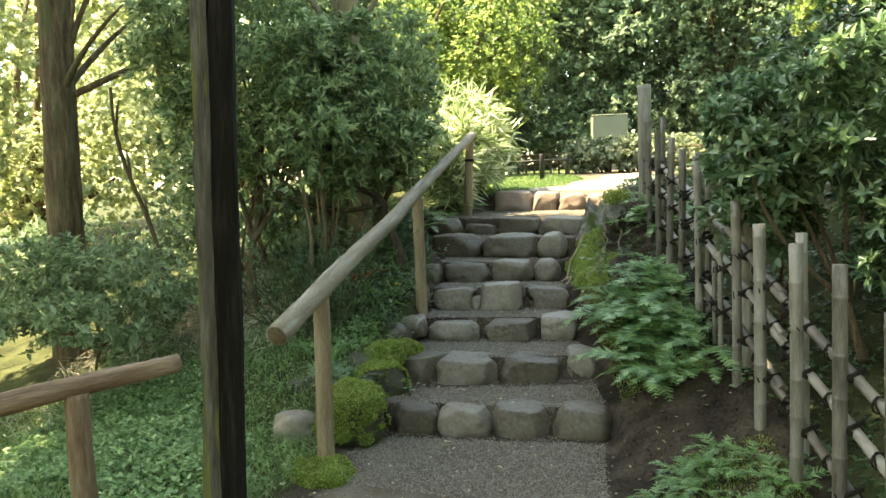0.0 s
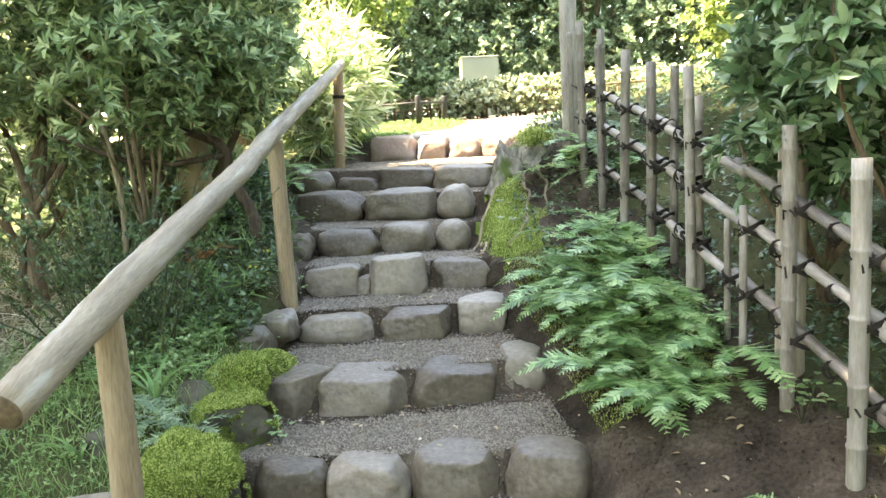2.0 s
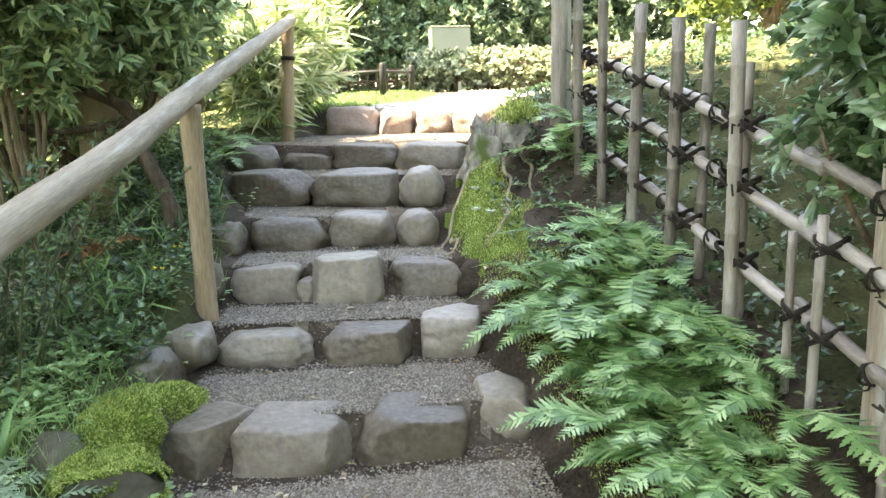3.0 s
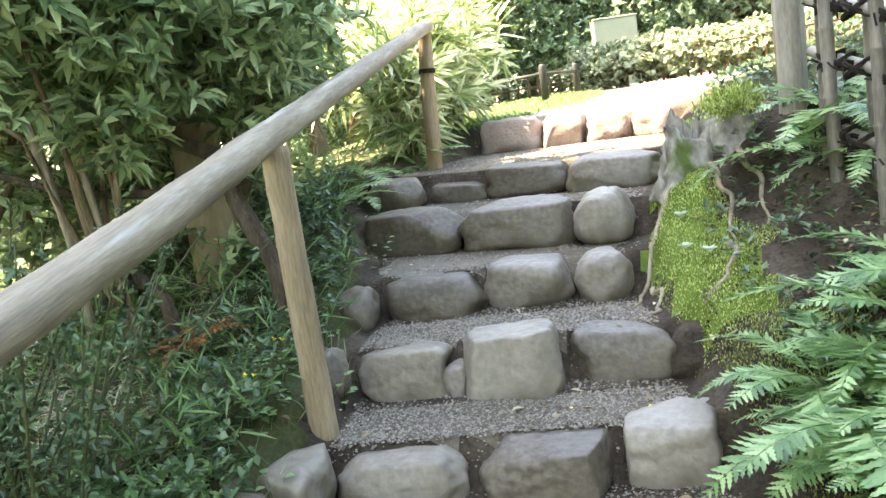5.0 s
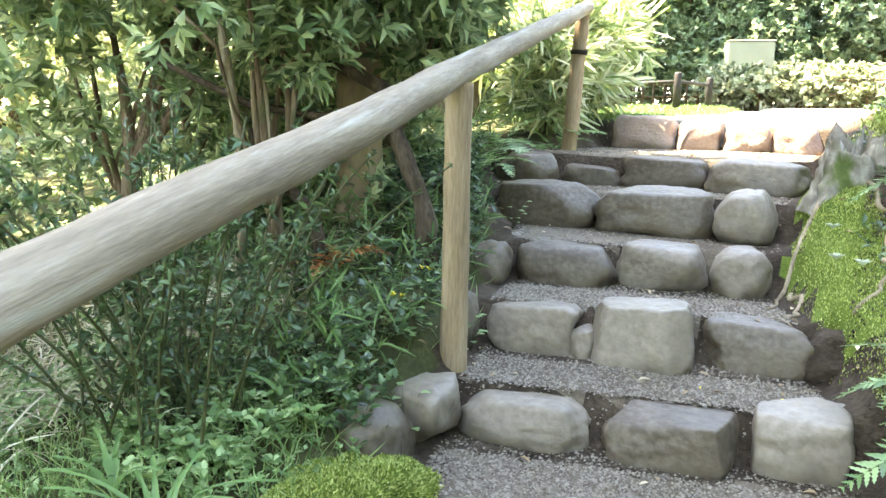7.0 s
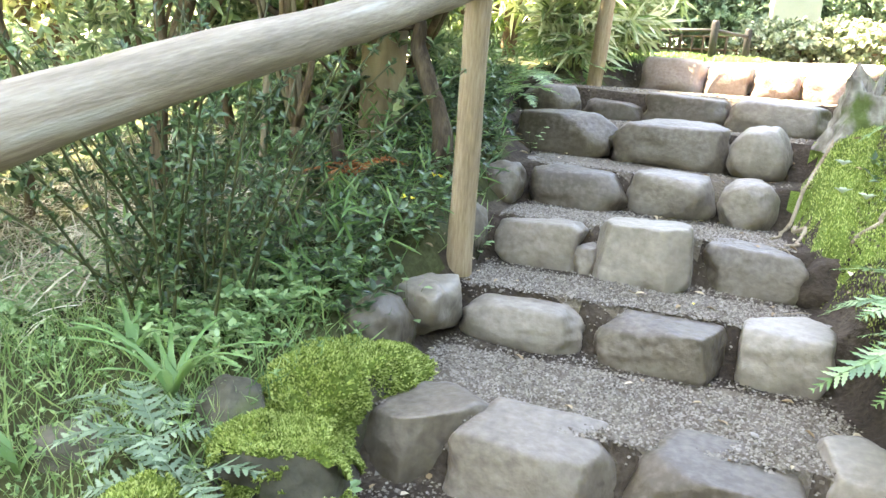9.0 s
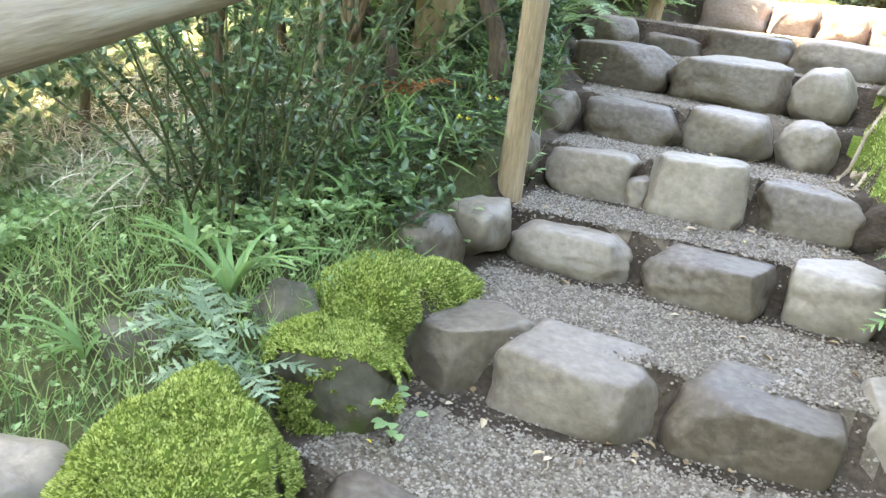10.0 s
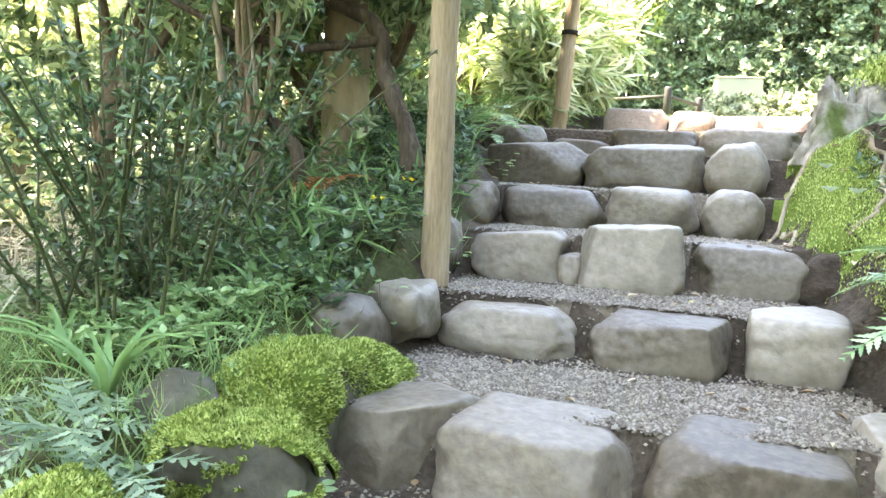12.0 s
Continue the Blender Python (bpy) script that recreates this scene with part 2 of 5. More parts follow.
def tube(points, radii, sides=10, wobble=0.0, seed=0, cap=True):
    """Vertices and quads of a tube through the points."""
    P = np.asarray(points, float)
    Rr = np.broadcast_to(np.asarray(radii, float), (len(P),))
    d = np.gradient(P, axis=0)
    d /= np.linalg.norm(d, axis=1)[:, None] + 1e-9
    ref = np.array([0.0, 0, 1]) if abs(d[0][2]) < 0.9 else np.array([1.0, 0, 0])
    u = np.cross(d, ref); u /= np.linalg.norm(u, axis=1)[:, None] + 1e-9
    v = np.cross(d, u)
    a = np.linspace(0, 2 * np.pi, sides, endpoint=False)
    ring = (np.cos(a)[None, :, None] * u[:, None] + np.sin(a)[None, :, None] * v[:, None])
    V = P[:, None] + ring * Rr[:, None, None]
    if wobble:
        flat = V.reshape(-1, 3)
        n = vnoise(flat * 9 + seed * 7.7, seed)[:, None] + 0.6 * vnoise(flat * np.array([30, 30, 12]) + 3, seed)[:, None]
        V = (flat + ring.reshape(-1, 3) * n * wobble).reshape(V.shape)
    n = len(P)
    q = []
    for i in range(n - 1):
        for j in range(sides):
            k = (j + 1) % sides
            q.append((i * sides + j, i * sides + k, (i + 1) * sides + k, (i + 1) * sides + j))
    V = V.reshape(-1, 3)
    if cap:
        V = np.vstack([V, P[0], P[-1]])
        c0, c1 = len(V) - 2, len(V) - 1
        for j in range(0, sides):
            k = (j + 1) % sides
            q.append((c0, k, j, j))
            q.append((c1, (n - 1) * sides + j, (n - 1) * sides + k, (n - 1) * sides + k))
    return V, np.array(q)


def tube_mesh(name, points, radii, mat, sides=10, wobble=0.0, seed=0):
    V, q = tube(points, radii, sides, wobble, seed)
    bm = bmesh.new()
    vs = [bm.verts.new(v) for v in V]
    for f in q:
        bm.faces.new([vs[i] for i in dict.fromkeys(f.tolist())]).smooth = True
    me = bpy.data.meshes.new(name)
    bm.to_mesh(me); bm.free()
    me.materials.append(mat)
    return me


def joined(parts):
    """Joins (verts, faces) pairs of equal face size."""
    V, F, n = [], [], 0
    for v, f in parts:
        V.append(v); F.append(np.asarray(f) + n); n += len(v)
    return np.vstack(V), np.vstack(F)


LEAF8 = (np.array([(0, 0, 0), (-.8, .3, .12), (0, .3, -.02), (.8, .3, .12), (-.75, .66, .06), (0, .66, -.1), (.75, .66, .06), (0, 1, -.16)], float),
         np.array([(0, 2, 1), (0, 3, 2), (1, 2, 5), (1, 5, 4), (2, 3, 6), (2, 6, 5), (4, 5, 7), (5, 6, 7)]))
LEAF4 = (np.array([(0, 0, 0), (-1, .42, .1), (0, .45, -.05), (1, .42, .1), (0, 1, -.15)], float), np.array([(0, 2, 1), (0, 3, 2), (1, 2, 4), (2, 3, 4)]))
LEAF2 = (np.array([(0, 0, 0), (-1, .45, .1), (0, 1, -.08), (1, .45, .1)], float), np.array([(0, 2, 1), (0, 3, 2)]))


BLADE = (np.array([(-.6, 0, 0), (.6, 0, 0), (-1, .35, .05), (1, .35, .05), (-.7, .7, .02), (.7, .7, .02), (0, 1, -.10)], float),
         np.array([(0, 1, 3), (0, 3, 2), (2, 3, 5), (2, 5, 4), (4, 5, 6)]))
LONGLEAF = (LEAF8[0] * np.array([1, 1, 0.35]), LEAF8[1])
OVAL = (np.array([(0, 0, 0), (-.75, .16, .05), (-1, .42, .08), (-.6, .76, .03), (0, 1, -.1), (.6, .76, .03), (1, .42, .08), (.75, .16, .05), (0, .45, -.04)], float),
        np.array([(8, i + 1 if i < 7 else 0, i) for i in range(8)]))


def scatter(template, pos, fwd, up, length, width):
    """Copies of a leaf template: its y along fwd, its z near up."""
    tv, tf = template
    fwd = fwd / (np.linalg.norm(fwd, axis=1)[:, None] + 1e-9)
    side = np.cross(fwd, up); side /= np.linalg.norm(side, axis=1)[:, None] + 1e-9
    nrm = np.cross(side, fwd)
    L, W = np.broadcast_to(length, len(pos))[:, None, None], np.broadcast_to(width, len(pos))[:, None, None]
    V = pos[:, None] + side[:, None] * tv[None, :, :1] * W + fwd[:, None] * tv[None, :, 1:2] * L + nrm[:, None] * tv[None, :, 2:3] * L
    F = tf[None] + (np.arange(len(pos)) * len(tv))[:, None, None]
    return V.reshape(-1, 3), F.reshape(-1, 3)


def unit(n, g):
    v = g.normal(size=(n, 3))
    return v / np.linalg.norm(v, axis=1)[:, None]


def whorls(g, centres, axes, count, length, width, template=LEAF8, spread=0.75, droop=0.25):
    """Rosettes of leaves round the shoots' ends."""
    n = len(centres)
    pos = np.repeat(centres, count, 0)
    ax = np.repeat(axes, count, 0)
    rad = unit(n * count, g)
    rad -= ax * (rad * ax).sum(1)[:, None]
    rad /= np.linalg.norm(rad, axis=1)[:, None] + 1e-9
    k = g.uniform(0.35, 1.0, (n * count, 1))
    fwd = rad * spread * k + ax * (1 - k * 0.75)
    fwd[:, 2] -= droop * k[:, 0]
    pos = pos + ax * g.uniform(-0.5, 0.3, (n * count, 1)) * length * 0.6
    return scatter(template, pos, fwd, ax + 0.001, length * g.uniform(0.6, 1.15, n * count), width * g.uniform(0.7, 1.2, n * count))


def blob_points(g, centre, radii, blobs, n, small=0.38):
    """Points and outward axes on the shells of many lobes inside an ellipsoid, for an uneven crown."""
    c, r = np.array(centre, float), np.array(radii, float)
    bc = unit(blobs, g) * g.uniform(0.25, 0.85, (blobs, 1)) ** 0.6
    br = g.uniform(0.5, 1.1, blobs) * small
    i = g.integers(0, blobs, n)
    d = unit(n, g)
    d[:, 2] = np.abs(d[:, 2]) * np.where(g.uniform(size=n) < 0.75, 1, -1)
    p = c + (bc[i] + d * (br[i] * g.uniform(0.55, 1.05, n))[:, None]) * r
    ax = d * 0.7 + np.array([0, 0, 0.45]) + unit(n, g) * 0.4
    return p, ax / np.linalg.norm(ax, axis=1)[:, None]


# ---- the lie of the land ----
TREAD = [-0.06, 0.10, 0.26, 0.42, 0.585, 0.75, 0.92, 1.09, 1.26]
ROWLINE = [(-0.09, 0.21), (0.58, 0.38), (1.27, 0.28), (1.76, 0.25), (2.31, 0.27), (2.73, 0.0), (3.42, 0.0), (4.95, 0.0)]
ROWMID = [-0.05, 0.55, 1.2, 1.66, 2.15, 2.73, 3.42, 4.95]


def slope(y):
    """The even slope beside the steps."""
    return np.interp(y, [-40, -6, -0.4] + [v + 0.25 for v in ROWMID] + [8, 12, 40], [-1.2, -0.2, -0.06] + TREAD[1:] + [1.42, 1.5, 2.0])


def left_edge(y):
    return np.interp(y, [-5, -2.5, -0.4, 0.4, 1.2, 2.2, 3.3, 5, 7, 9, 12], [-0.15, -0.45, -0.66, -0.74, -0.92, -1.16, -1.78, -1.72, -1.0, -1.3, -3.5])


def right_edge(y):
    return np.interp(y, [-5, -2.5, -0.4, 0.3, 0.8, 1.3, 1.8, 2.3, 3.0, 5, 6, 8, 12], [1.9, 1.35, 0.86, 0.72, 0.55, 0.32, 0.12, -0.06, -0.1, -0.12, 0.1, 1.2, 3.0])


def fence_x(y):
    return 1.508 - 0.33 * y


def land(x, y, rough=True):
    """Height of the ground at x, y (arrays)."""
    x, y = np.asarray(x, float), np.asarray(y, float)
    s = slope(y)
    path = np.full_like(s, TREAD[0]) + np.minimum(0, (y + 0.4)) * 0.012
    for k, (a, b) in enumerate(ROWLINE):
        d = y - (a + b * np.clip(x, -1.8, 0.9))
        path = path + (TREAD[k + 1] - TREAD[k]) * smooth(0.07, 0.15, d)
    path = path + np.interp(y, [5, 8, 12, 40], [0, 0.16, 0.24, 0.74])
    el, er = left_edge(y), right_edge(y)
    dl, dr = el - x, x - er
    bump = 0.15 * smooth(0.0, 0.28, dl) * smooth(2.2, 0.6, dl) * smooth(-0.6, 0.1, y) * smooth(3.5, 2.0, y)
    left = s + 0.03 + bump - 0.16 * np.clip(dl - 1.3, 0, 6) - 0.01 * np.clip(dl, 0, 60)
    fx = np.maximum(fence_x(y), er + 0.35)
    zf = np.interp(y, [-6, -1.2, -0.7, -0.28, 0.1, 0.9, 1.8, 2.3, 2.9, 4, 6, 9], [-0.1, 0.05, 0.17, 0.28, 0.37, 0.55, 0.78, 0.92, 1.25, 1.4, 1.4, 1.45])
    f = np.clip(dr / (fx - er), 0, 1)
    fs = np.interp(y, [-1, 0.8, 2.0, 2.6, 4], [1.3, 0.9, 0.5, 0.45, 0.7])
    right = s + (np.maximum(zf, s) - s) * f ** fs + 0.22 * np.clip(x - fx, 0, 5)
    left = left + 0.08 * np.exp(-((x + 1.1) ** 2 + (y - 1.22) ** 2) / 0.06)
    z = np.where(dl > 0, path + (left - path) * smooth(0, 0.16, dl), path)
    z = np.where(dr > 0, path + (right - path) * smooth(0, 0.14, dr), z)
    if rough:
        P = np.stack([x * 1.7, y * 1.7, x * 0], -1).reshape(-1, 3)
        n = vnoise(P, 1).reshape(x.shape) * 0.03 + vnoise(P * 5, 2).reshape(x.shape) * 0.012
        w = 0.25 + 0.75 * np.maximum(smooth(0, 0.4, dl), smooth(0, 0.4, dr))
        z = z + n * w
    return z


def on(x, y):
    return float(land(np.array([x]), np.array([y]))[0])


def axis(lo, hi, a, b, step, grow=1.22):
    inner = list(np.arange(a, b + 1e-6, step))
    up, dn, s = [], [], step
    v = inner[-1]
    while v < hi:
        s *= grow; v += s; up.append(v)
    s, v = step, inner[0]
    while v > lo:
        s *= grow; v -= s; dn.append(v)
    return np.array(dn[::-1] + inner + up)


def build_ground():
    xs, ys = axis(-220, 220, -2.6, 2.4, 0.04), axis(-220, 220, -3.2, 5.6, 0.04)
    X, Y = np.meshgrid(xs, ys)
    Z = land(X, Y)
    V = np.stack([X, Y, Z], -1).reshape(-1, 3)
    nx, ny = len(xs), len(ys)
    i = (np.arange(ny - 1)[:, None] * nx + np.arange(nx - 1)[None]).ravel()
    F = np.stack([i, i + 1, i + nx + 1, i + nx], -1)
    me = mesh_from("ground", V, F, None, smooth=True)
    for m in (M_GRAVEL, M_SOIL, M_UNDER, M_MOSS, M_LAWN):
        me.materials.append(m)
    c = V[F].mean(1)
    x, y = c[:, 0], c[:, 1]
    wob = vnoise(c * 5, 5) * 0.08 + vnoise(c * 17, 6) * 0.05
    dl, dr = left_edge(y) - x + wob, x - right_edge(y) + wob
    idx = np.zeros(len(c), int)
    for a, b in ROWLINE:
        d = y - (a + b * np.clip(x, -1.8, 0.9)) + wob * 0.5
        idx[(d > -0.08) & (d < 0.14)] = 1
    idx[(dl > -0.03)] = 1
    idx[(dl > 0.12)] = 2
    idx[(dr > -0.12)] = 1
    f = (x - right_edge(y)) / np.maximum(fence_x(y) - right_edge(y), 0.35)
    idx[(dr > 0.04) & (y > 1.75) & (y < 3.6) & (f + wob < 0.4)] = 3
    idx[(f > 1.15)] = 2
    idx[(y > 5.6) & (dl > 0) & (dl < 2.5)] = 4
    me.polygons.foreach_set("material_index", idx)
    tagged(new("ground", me), "sloping garden ground of gravel, bare soil and undergrowth", "ground", kind="structure")


build_ground()


def scatter_on(g, n, x0, x1, y0, y1, keep):
    x, y = g.uniform(x0, x1, n), g.uniform(y0, y1, n)
    k = keep(x, y)
    x, y = x[k], y[k]
    return np.stack([x, y, land(x, y)], -1)


# ---- step stones ----
def boulder(name, size, seed, mat, square=3.2, sub=4, rough=0.06, top=0.0, chips=8):
    """A worn block: a superellipsoid cut by a flattish top, a front face and chips, then dented; its base lies at z=0."""
    bm = bmesh.new()
    bmesh.ops.create_icosphere(bm, subdivisions=sub, radius=1)
    V = np.array([v.co[:] for v in bm.verts])
    V = V * ((np.abs(V) ** square).sum(1) ** (-1 / square))[:, None]
    g = np.random.default_rng(seed)
    V = V * (1 + vnoise(V * 1.2 + seed * 3.1, seed) * rough * 2.4 + vnoise(V * 2.9 + seed, seed + 1) * rough * 1.1)[:, None]
    planes = []
    if top:
        planes += [(np.array([g.uniform(-0.16, 0.16), g.uniform(-0.22, 0.02), 1.0]), top), (np.array([g.uniform(-0.25, 0.25), -1.0, g.uniform(0.0, 0.3)]), top + 0.04)]
    for _ in range(chips):
        d = unit(1, g)[0]
        d[2] = abs(d[2]) * 0.7
        planes.append((d, g.uniform(0.84, 1.02)))
    for d, lim in planes:
        d = d / np.linalg.norm(d)
        over = np.clip(V @ d - lim, 0, None)
        V = V - d * (over - 0.08 * over / (over + 0.08))[:, None]
    V = V * (1 + vnoise(V * 6 + seed, seed + 2) * rough * 0.32 + vnoise(V * 14 + seed, seed + 3) * rough * 0.14 + vnoise(V * 34 + seed, seed + 4) * rough * 0.06)[:, None]
    lo, hi = V.min(0), V.max(0)
    V = (V - (lo + hi) / 2) / (hi - lo) * np.array(size)
    V[:, 2] += size[2] / 2
    for v, c in zip(bm.verts, V):
        v.co = c
    for f in bm.faces:
        f.smooth = True
    me = bpy.data.meshes.new(name)
    bm.to_mesh(me); bm.free()
    me.materials.append(mat)
    return me


# row, centre x, front y, width, top, depth, squareness, turn
STONES = [
    (1, -0.45, -0.2, 0.305, 0.115, 0.24, 2.7, 28), (1, -0.14, -0.15, 0.345, 0.105, 0.256, 3.0, 6), (1, 0.2, -0.06, 0.364, 0.115, 0.272, 3.5, 8),
    (1, 0.58, 0.0, 0.354, 0.125, 0.272, 2.8, 4), (2, -0.355, 0.43, 0.45, 0.285, 0.336, 3.6, 16), (2, 0.06, 0.6, 0.42, 0.27, 0.304, 3.6, 20),
    (2, 0.385, 0.81, 0.256, 0.3, 0.272, 3.2, 12), (3, -0.705, 1.07, 0.44, 0.41, 0.272, 2.6, 8), (3, -0.245, 1.16, 0.413, 0.415, 0.288, 3.2, 8),
    (3, 0.11, 1.3, 0.286, 0.455, 0.272, 3.4, 4), (4, -0.87, 1.54, 0.364, 0.605, 0.272, 2.9, 8), (4, -0.452, 1.56, 0.364, 0.65, 0.256, 4.6, 6),
    (4, -0.09, 1.75, 0.374, 0.595, 0.256, 3.0, 6), (4, -0.655, 1.58, 0.098, 0.53, 0.16, 2.6, 0), (5, -0.92, 2.03, 0.433, 0.76, 0.288, 2.8, 6),
    (5, -0.545, 2.17, 0.394, 0.775, 0.304, 2.9, 4), (5, -0.22, 2.22, 0.236, 0.78, 0.256, 2.5, 0), (6, -1.28, 2.66, 0.591, 0.975, 0.32, 3.2, -4),
    (6, -0.7, 2.62, 0.591, 0.98, 0.352, 3.4, -4), (6, -0.28, 2.6, 0.276, 0.995, 0.32, 2.8, 0), (7, -1.62, 3.2, 0.374, 1.1, 0.288, 2.6, 0),
    (7, -1.28, 3.42, 0.413, 1.04, 0.288, 3.2, 0), (7, -0.84, 3.38, 0.511, 1.095, 0.352, 4.2, -4), (7, -0.34, 3.28, 0.541, 1.11, 0.368, 3.2, -6),
    (8, -1.38, 4.92, 0.511, 1.35, 0.352, 4, 0), (8, -0.95, 4.88, 0.354, 1.33, 0.336, 4.4, 0), (8, -0.61, 4.9, 0.335, 1.3, 0.336, 4, 0),
    (8, -0.28, 4.92, 0.335, 1.29, 0.336, 4, 0),
]


def step_stones():
    words = {1: "low rounded grey boulder edging the gravel path", 2: "large squared grey boulder forming a step", 3: "smooth rounded grey boulder forming a step",
             4: "blocky grey stone set in a gravel step", 5: "worn rounded grey stone set in a step", 6: "rough broken-faced grey stone of a step",
             7: "flat pale stone near the stair's top", 8: "reddish sunlit stone of the top step"}
    for i, (row, x, y, w, top, dep, sq, turn) in enumerate(STONES):
        base = TREAD[row - 1] - 0.06
        me = boulder("step_stone", (w * 1.03, dep, top - base), 100 + i * 5, M_STONE_RED if row == 8 else M_STONE, sq, 5 if row < 5 else 4, 0.05 if row < 3 else 0.10 if row == 6 else 0.07, 0.86 if row == 8 else 0.72 if sq > 3.3 else 0.78, 7 if row == 6 else 4)
        ob = new("step_stone", me)
        ob.matrix_basis = pose(x, y + dep / 2, base, 0, 0, turn)
        tagged(ob, words[row], "stone", "stones of step row " + "one two three four five six seven eight".split()[row - 1])


step_stones()


def rock(x, y, z, size, seed, mat, label, turn=0, sq=2.5, rough=0.09, name="rock"):
    ob = new(name, boulder(name, size, seed, mat, square=sq, rough=rough))
    ob.matrix_basis = pose(x, y, z, 0, 0, turn)
    return tagged(ob, label, "rock")


tagged(new("rock", boulder("rock", (0.32, 0.46, 0.26), 303, M_STONE, 3.8, 5, 0.07, 0.8)), "brown-grey flat-topped stone at the step's end", "rock").matrix_basis = pose(-0.66, 0.58, 0.03, 0, 0, -22)
rock(-0.96, 0.99, 0.27, (0.22, 0.32, 0.20), 302, M_STONE, "squarish lichen-grey rock beside the handrail post", 10, 3.5)
rock(-1.15, 0.86, 0.30, (0.26, 0.24, 0.18), 303, M_STONE, "low grey rock half sunk in grass", 30)
rock(-1.02, 0.74, 0.20, (0.28, 0.30, 0.26), 304, M_STONE, "rounded mossy grey rock beside the gravel", -10)
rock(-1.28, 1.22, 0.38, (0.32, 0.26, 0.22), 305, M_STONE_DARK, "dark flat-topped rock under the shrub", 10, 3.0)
rock(-1.12, 1.52, 0.42, (0.16, 0.2, 0.22), 306, M_STONE, "small grey rock beside the steps")
rock(-1.2, 1.95, 0.55, (0.2, 0.24, 0.22), 307, M_STONE, "rounded grey rock beside the steps")
rock(-1.24, 2.28, 0.6, (0.22, 0.2, 0.16), 308, M_STONE, "small brown-grey rock beside the steps")
rock(-1.05, -0.53, -0.1, (0.32, 0.28, 0.25), 309, M_STONE, "smooth rounded grey rock behind the handrail post", 0)
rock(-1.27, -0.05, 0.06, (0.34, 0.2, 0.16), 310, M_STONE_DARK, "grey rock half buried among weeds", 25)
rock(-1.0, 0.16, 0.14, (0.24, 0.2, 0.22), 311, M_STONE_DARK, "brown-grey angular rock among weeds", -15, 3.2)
rock(0.22, 1.90, 0.36, (0.34, 0.3, 0.24), 312, M_SOIL, "low mound of packed earth beside the step", 0, 2.4)


# ---- mossy boulders ----
def moss_tufts(name, pts, nrm, g, parent=None, length=0.016, label=""):
    """Short upright moss shoots over points with normals, as one part."""
    n = len(pts)
    fwd = nrm + unit(n, g) * 0.6
    V, F = scatter(LEAF2, pts, fwd, unit(n, g), g.uniform(0.6, 1.4, n) * length, 0.0045)
    ob = part(name, mesh_from(name, V, F, M_MOSSTUFT), parent, label)
    ob["kind"] = "stuff"
    return ob


def mossy_boulder(x, y, z, size, seed, label, turn=0, cover=0.25, tufts=9000, sq=2.6):
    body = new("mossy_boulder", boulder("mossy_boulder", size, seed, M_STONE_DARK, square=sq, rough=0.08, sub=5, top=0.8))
    body.matrix_basis = pose(x, y, z, 0, 0, turn)
    tagged(body, label, "rock")
    g = np.random.default_rng(seed)
    me = body.data
    C = np.array([p.center[:] for p in me.polygons]); N = np.array([p.normal[:] for p in me.polygons]); A = np.array([p.area for p in me.polygons])
    k = (N[:, 2] + 0.5 * vnoise(C * 7, seed) + 0.45 * vnoise(C * 18, seed)) > cover
    Fq = np.array([p.vertices[:] for p in me.polygons])[k]
    VV = np.array([v.co[:] for v in me.vertices]); VN = np.array([v.normal[:] for v in me.vertices])
    lift = 0.014 + 0.020 * vnoise(VV * 13, seed) + 0.012 * vnoise(VV * 30, seed + 1) + 0.006 * vnoise(VV * 70, seed + 2)
    cap = part("moss_cover", mesh_from("moss_cover", VV + VN * lift[:, None], Fq, M_MOSS, True), body, "bright yellow-green cushion moss")
    i = g.choice(np.flatnonzero(k), tufts, p=A[k] / A[k].sum())
    tri = VV[np.array([p.vertices[:] for p in me.polygons])[i]]
    w = g.dirichlet((1, 1, 1), tufts)
    pts = (tri * w[:, :, None]).sum(1)
    pts = pts + N[i] * (0.016 + 0.020 * vnoise(pts * 13, seed) + 0.012 * vnoise(pts * 30, seed + 1))[:, None]
    V, F = scatter(LEAF2, pts, N[i] + unit(tufts, g) * 0.7, unit(tufts, g), g.uniform(0.005, 0.016, tufts), 0.0028)
    ob = part("moss_fuzz", mesh_from("moss_fuzz", V, F, M_MOSSTUFT), body)
    ob["kind"] = "stuff"
    return body


mossy_boulder(-0.77, -0.36, -0.12, (0.42, 0.50, 0.38), 401, "rounded boulder under thick bright green moss", 15, 0.0, 26000, 3.2)
mossy_boulder(-0.80, 0.14, 0.02, (0.36, 0.30, 0.27), 402, "overhanging dark rock capped with green moss", 10, 0.3, 16000)
mossy_boulder(-0.91, 0.45, 0.06, (0.35, 0.62, 0.30), 403, "low moss-grown mound beside the gravel", -10, -0.15, 26000, 3.4)
mossy_boulder(-0.64, -0.95, -0.22, (0.4, 0.36, 0.22), 404, "low stone by the path covered in moss", 0, 0.0, 9000)


# ---- handrails ----
def log_mesh(name, pts, r0, r1, mat, seed, n=40):
    P = np.array(pts, float)
    d = np.r_[0, np.cumsum(np.linalg.norm(np.diff(P, axis=0), axis=1))]
    s = np.linspace(0, d[-1], n)
    Q = np.stack([np.interp(s, d, P[:, i]) for i in range(3)], -1)
    taper = np.append(r0, r1)
    return tube_mesh(name, Q, np.interp(np.linspace(0, 1, n), np.linspace(0, 1, len(taper)), taper), mat, 16, 0.0035, seed)


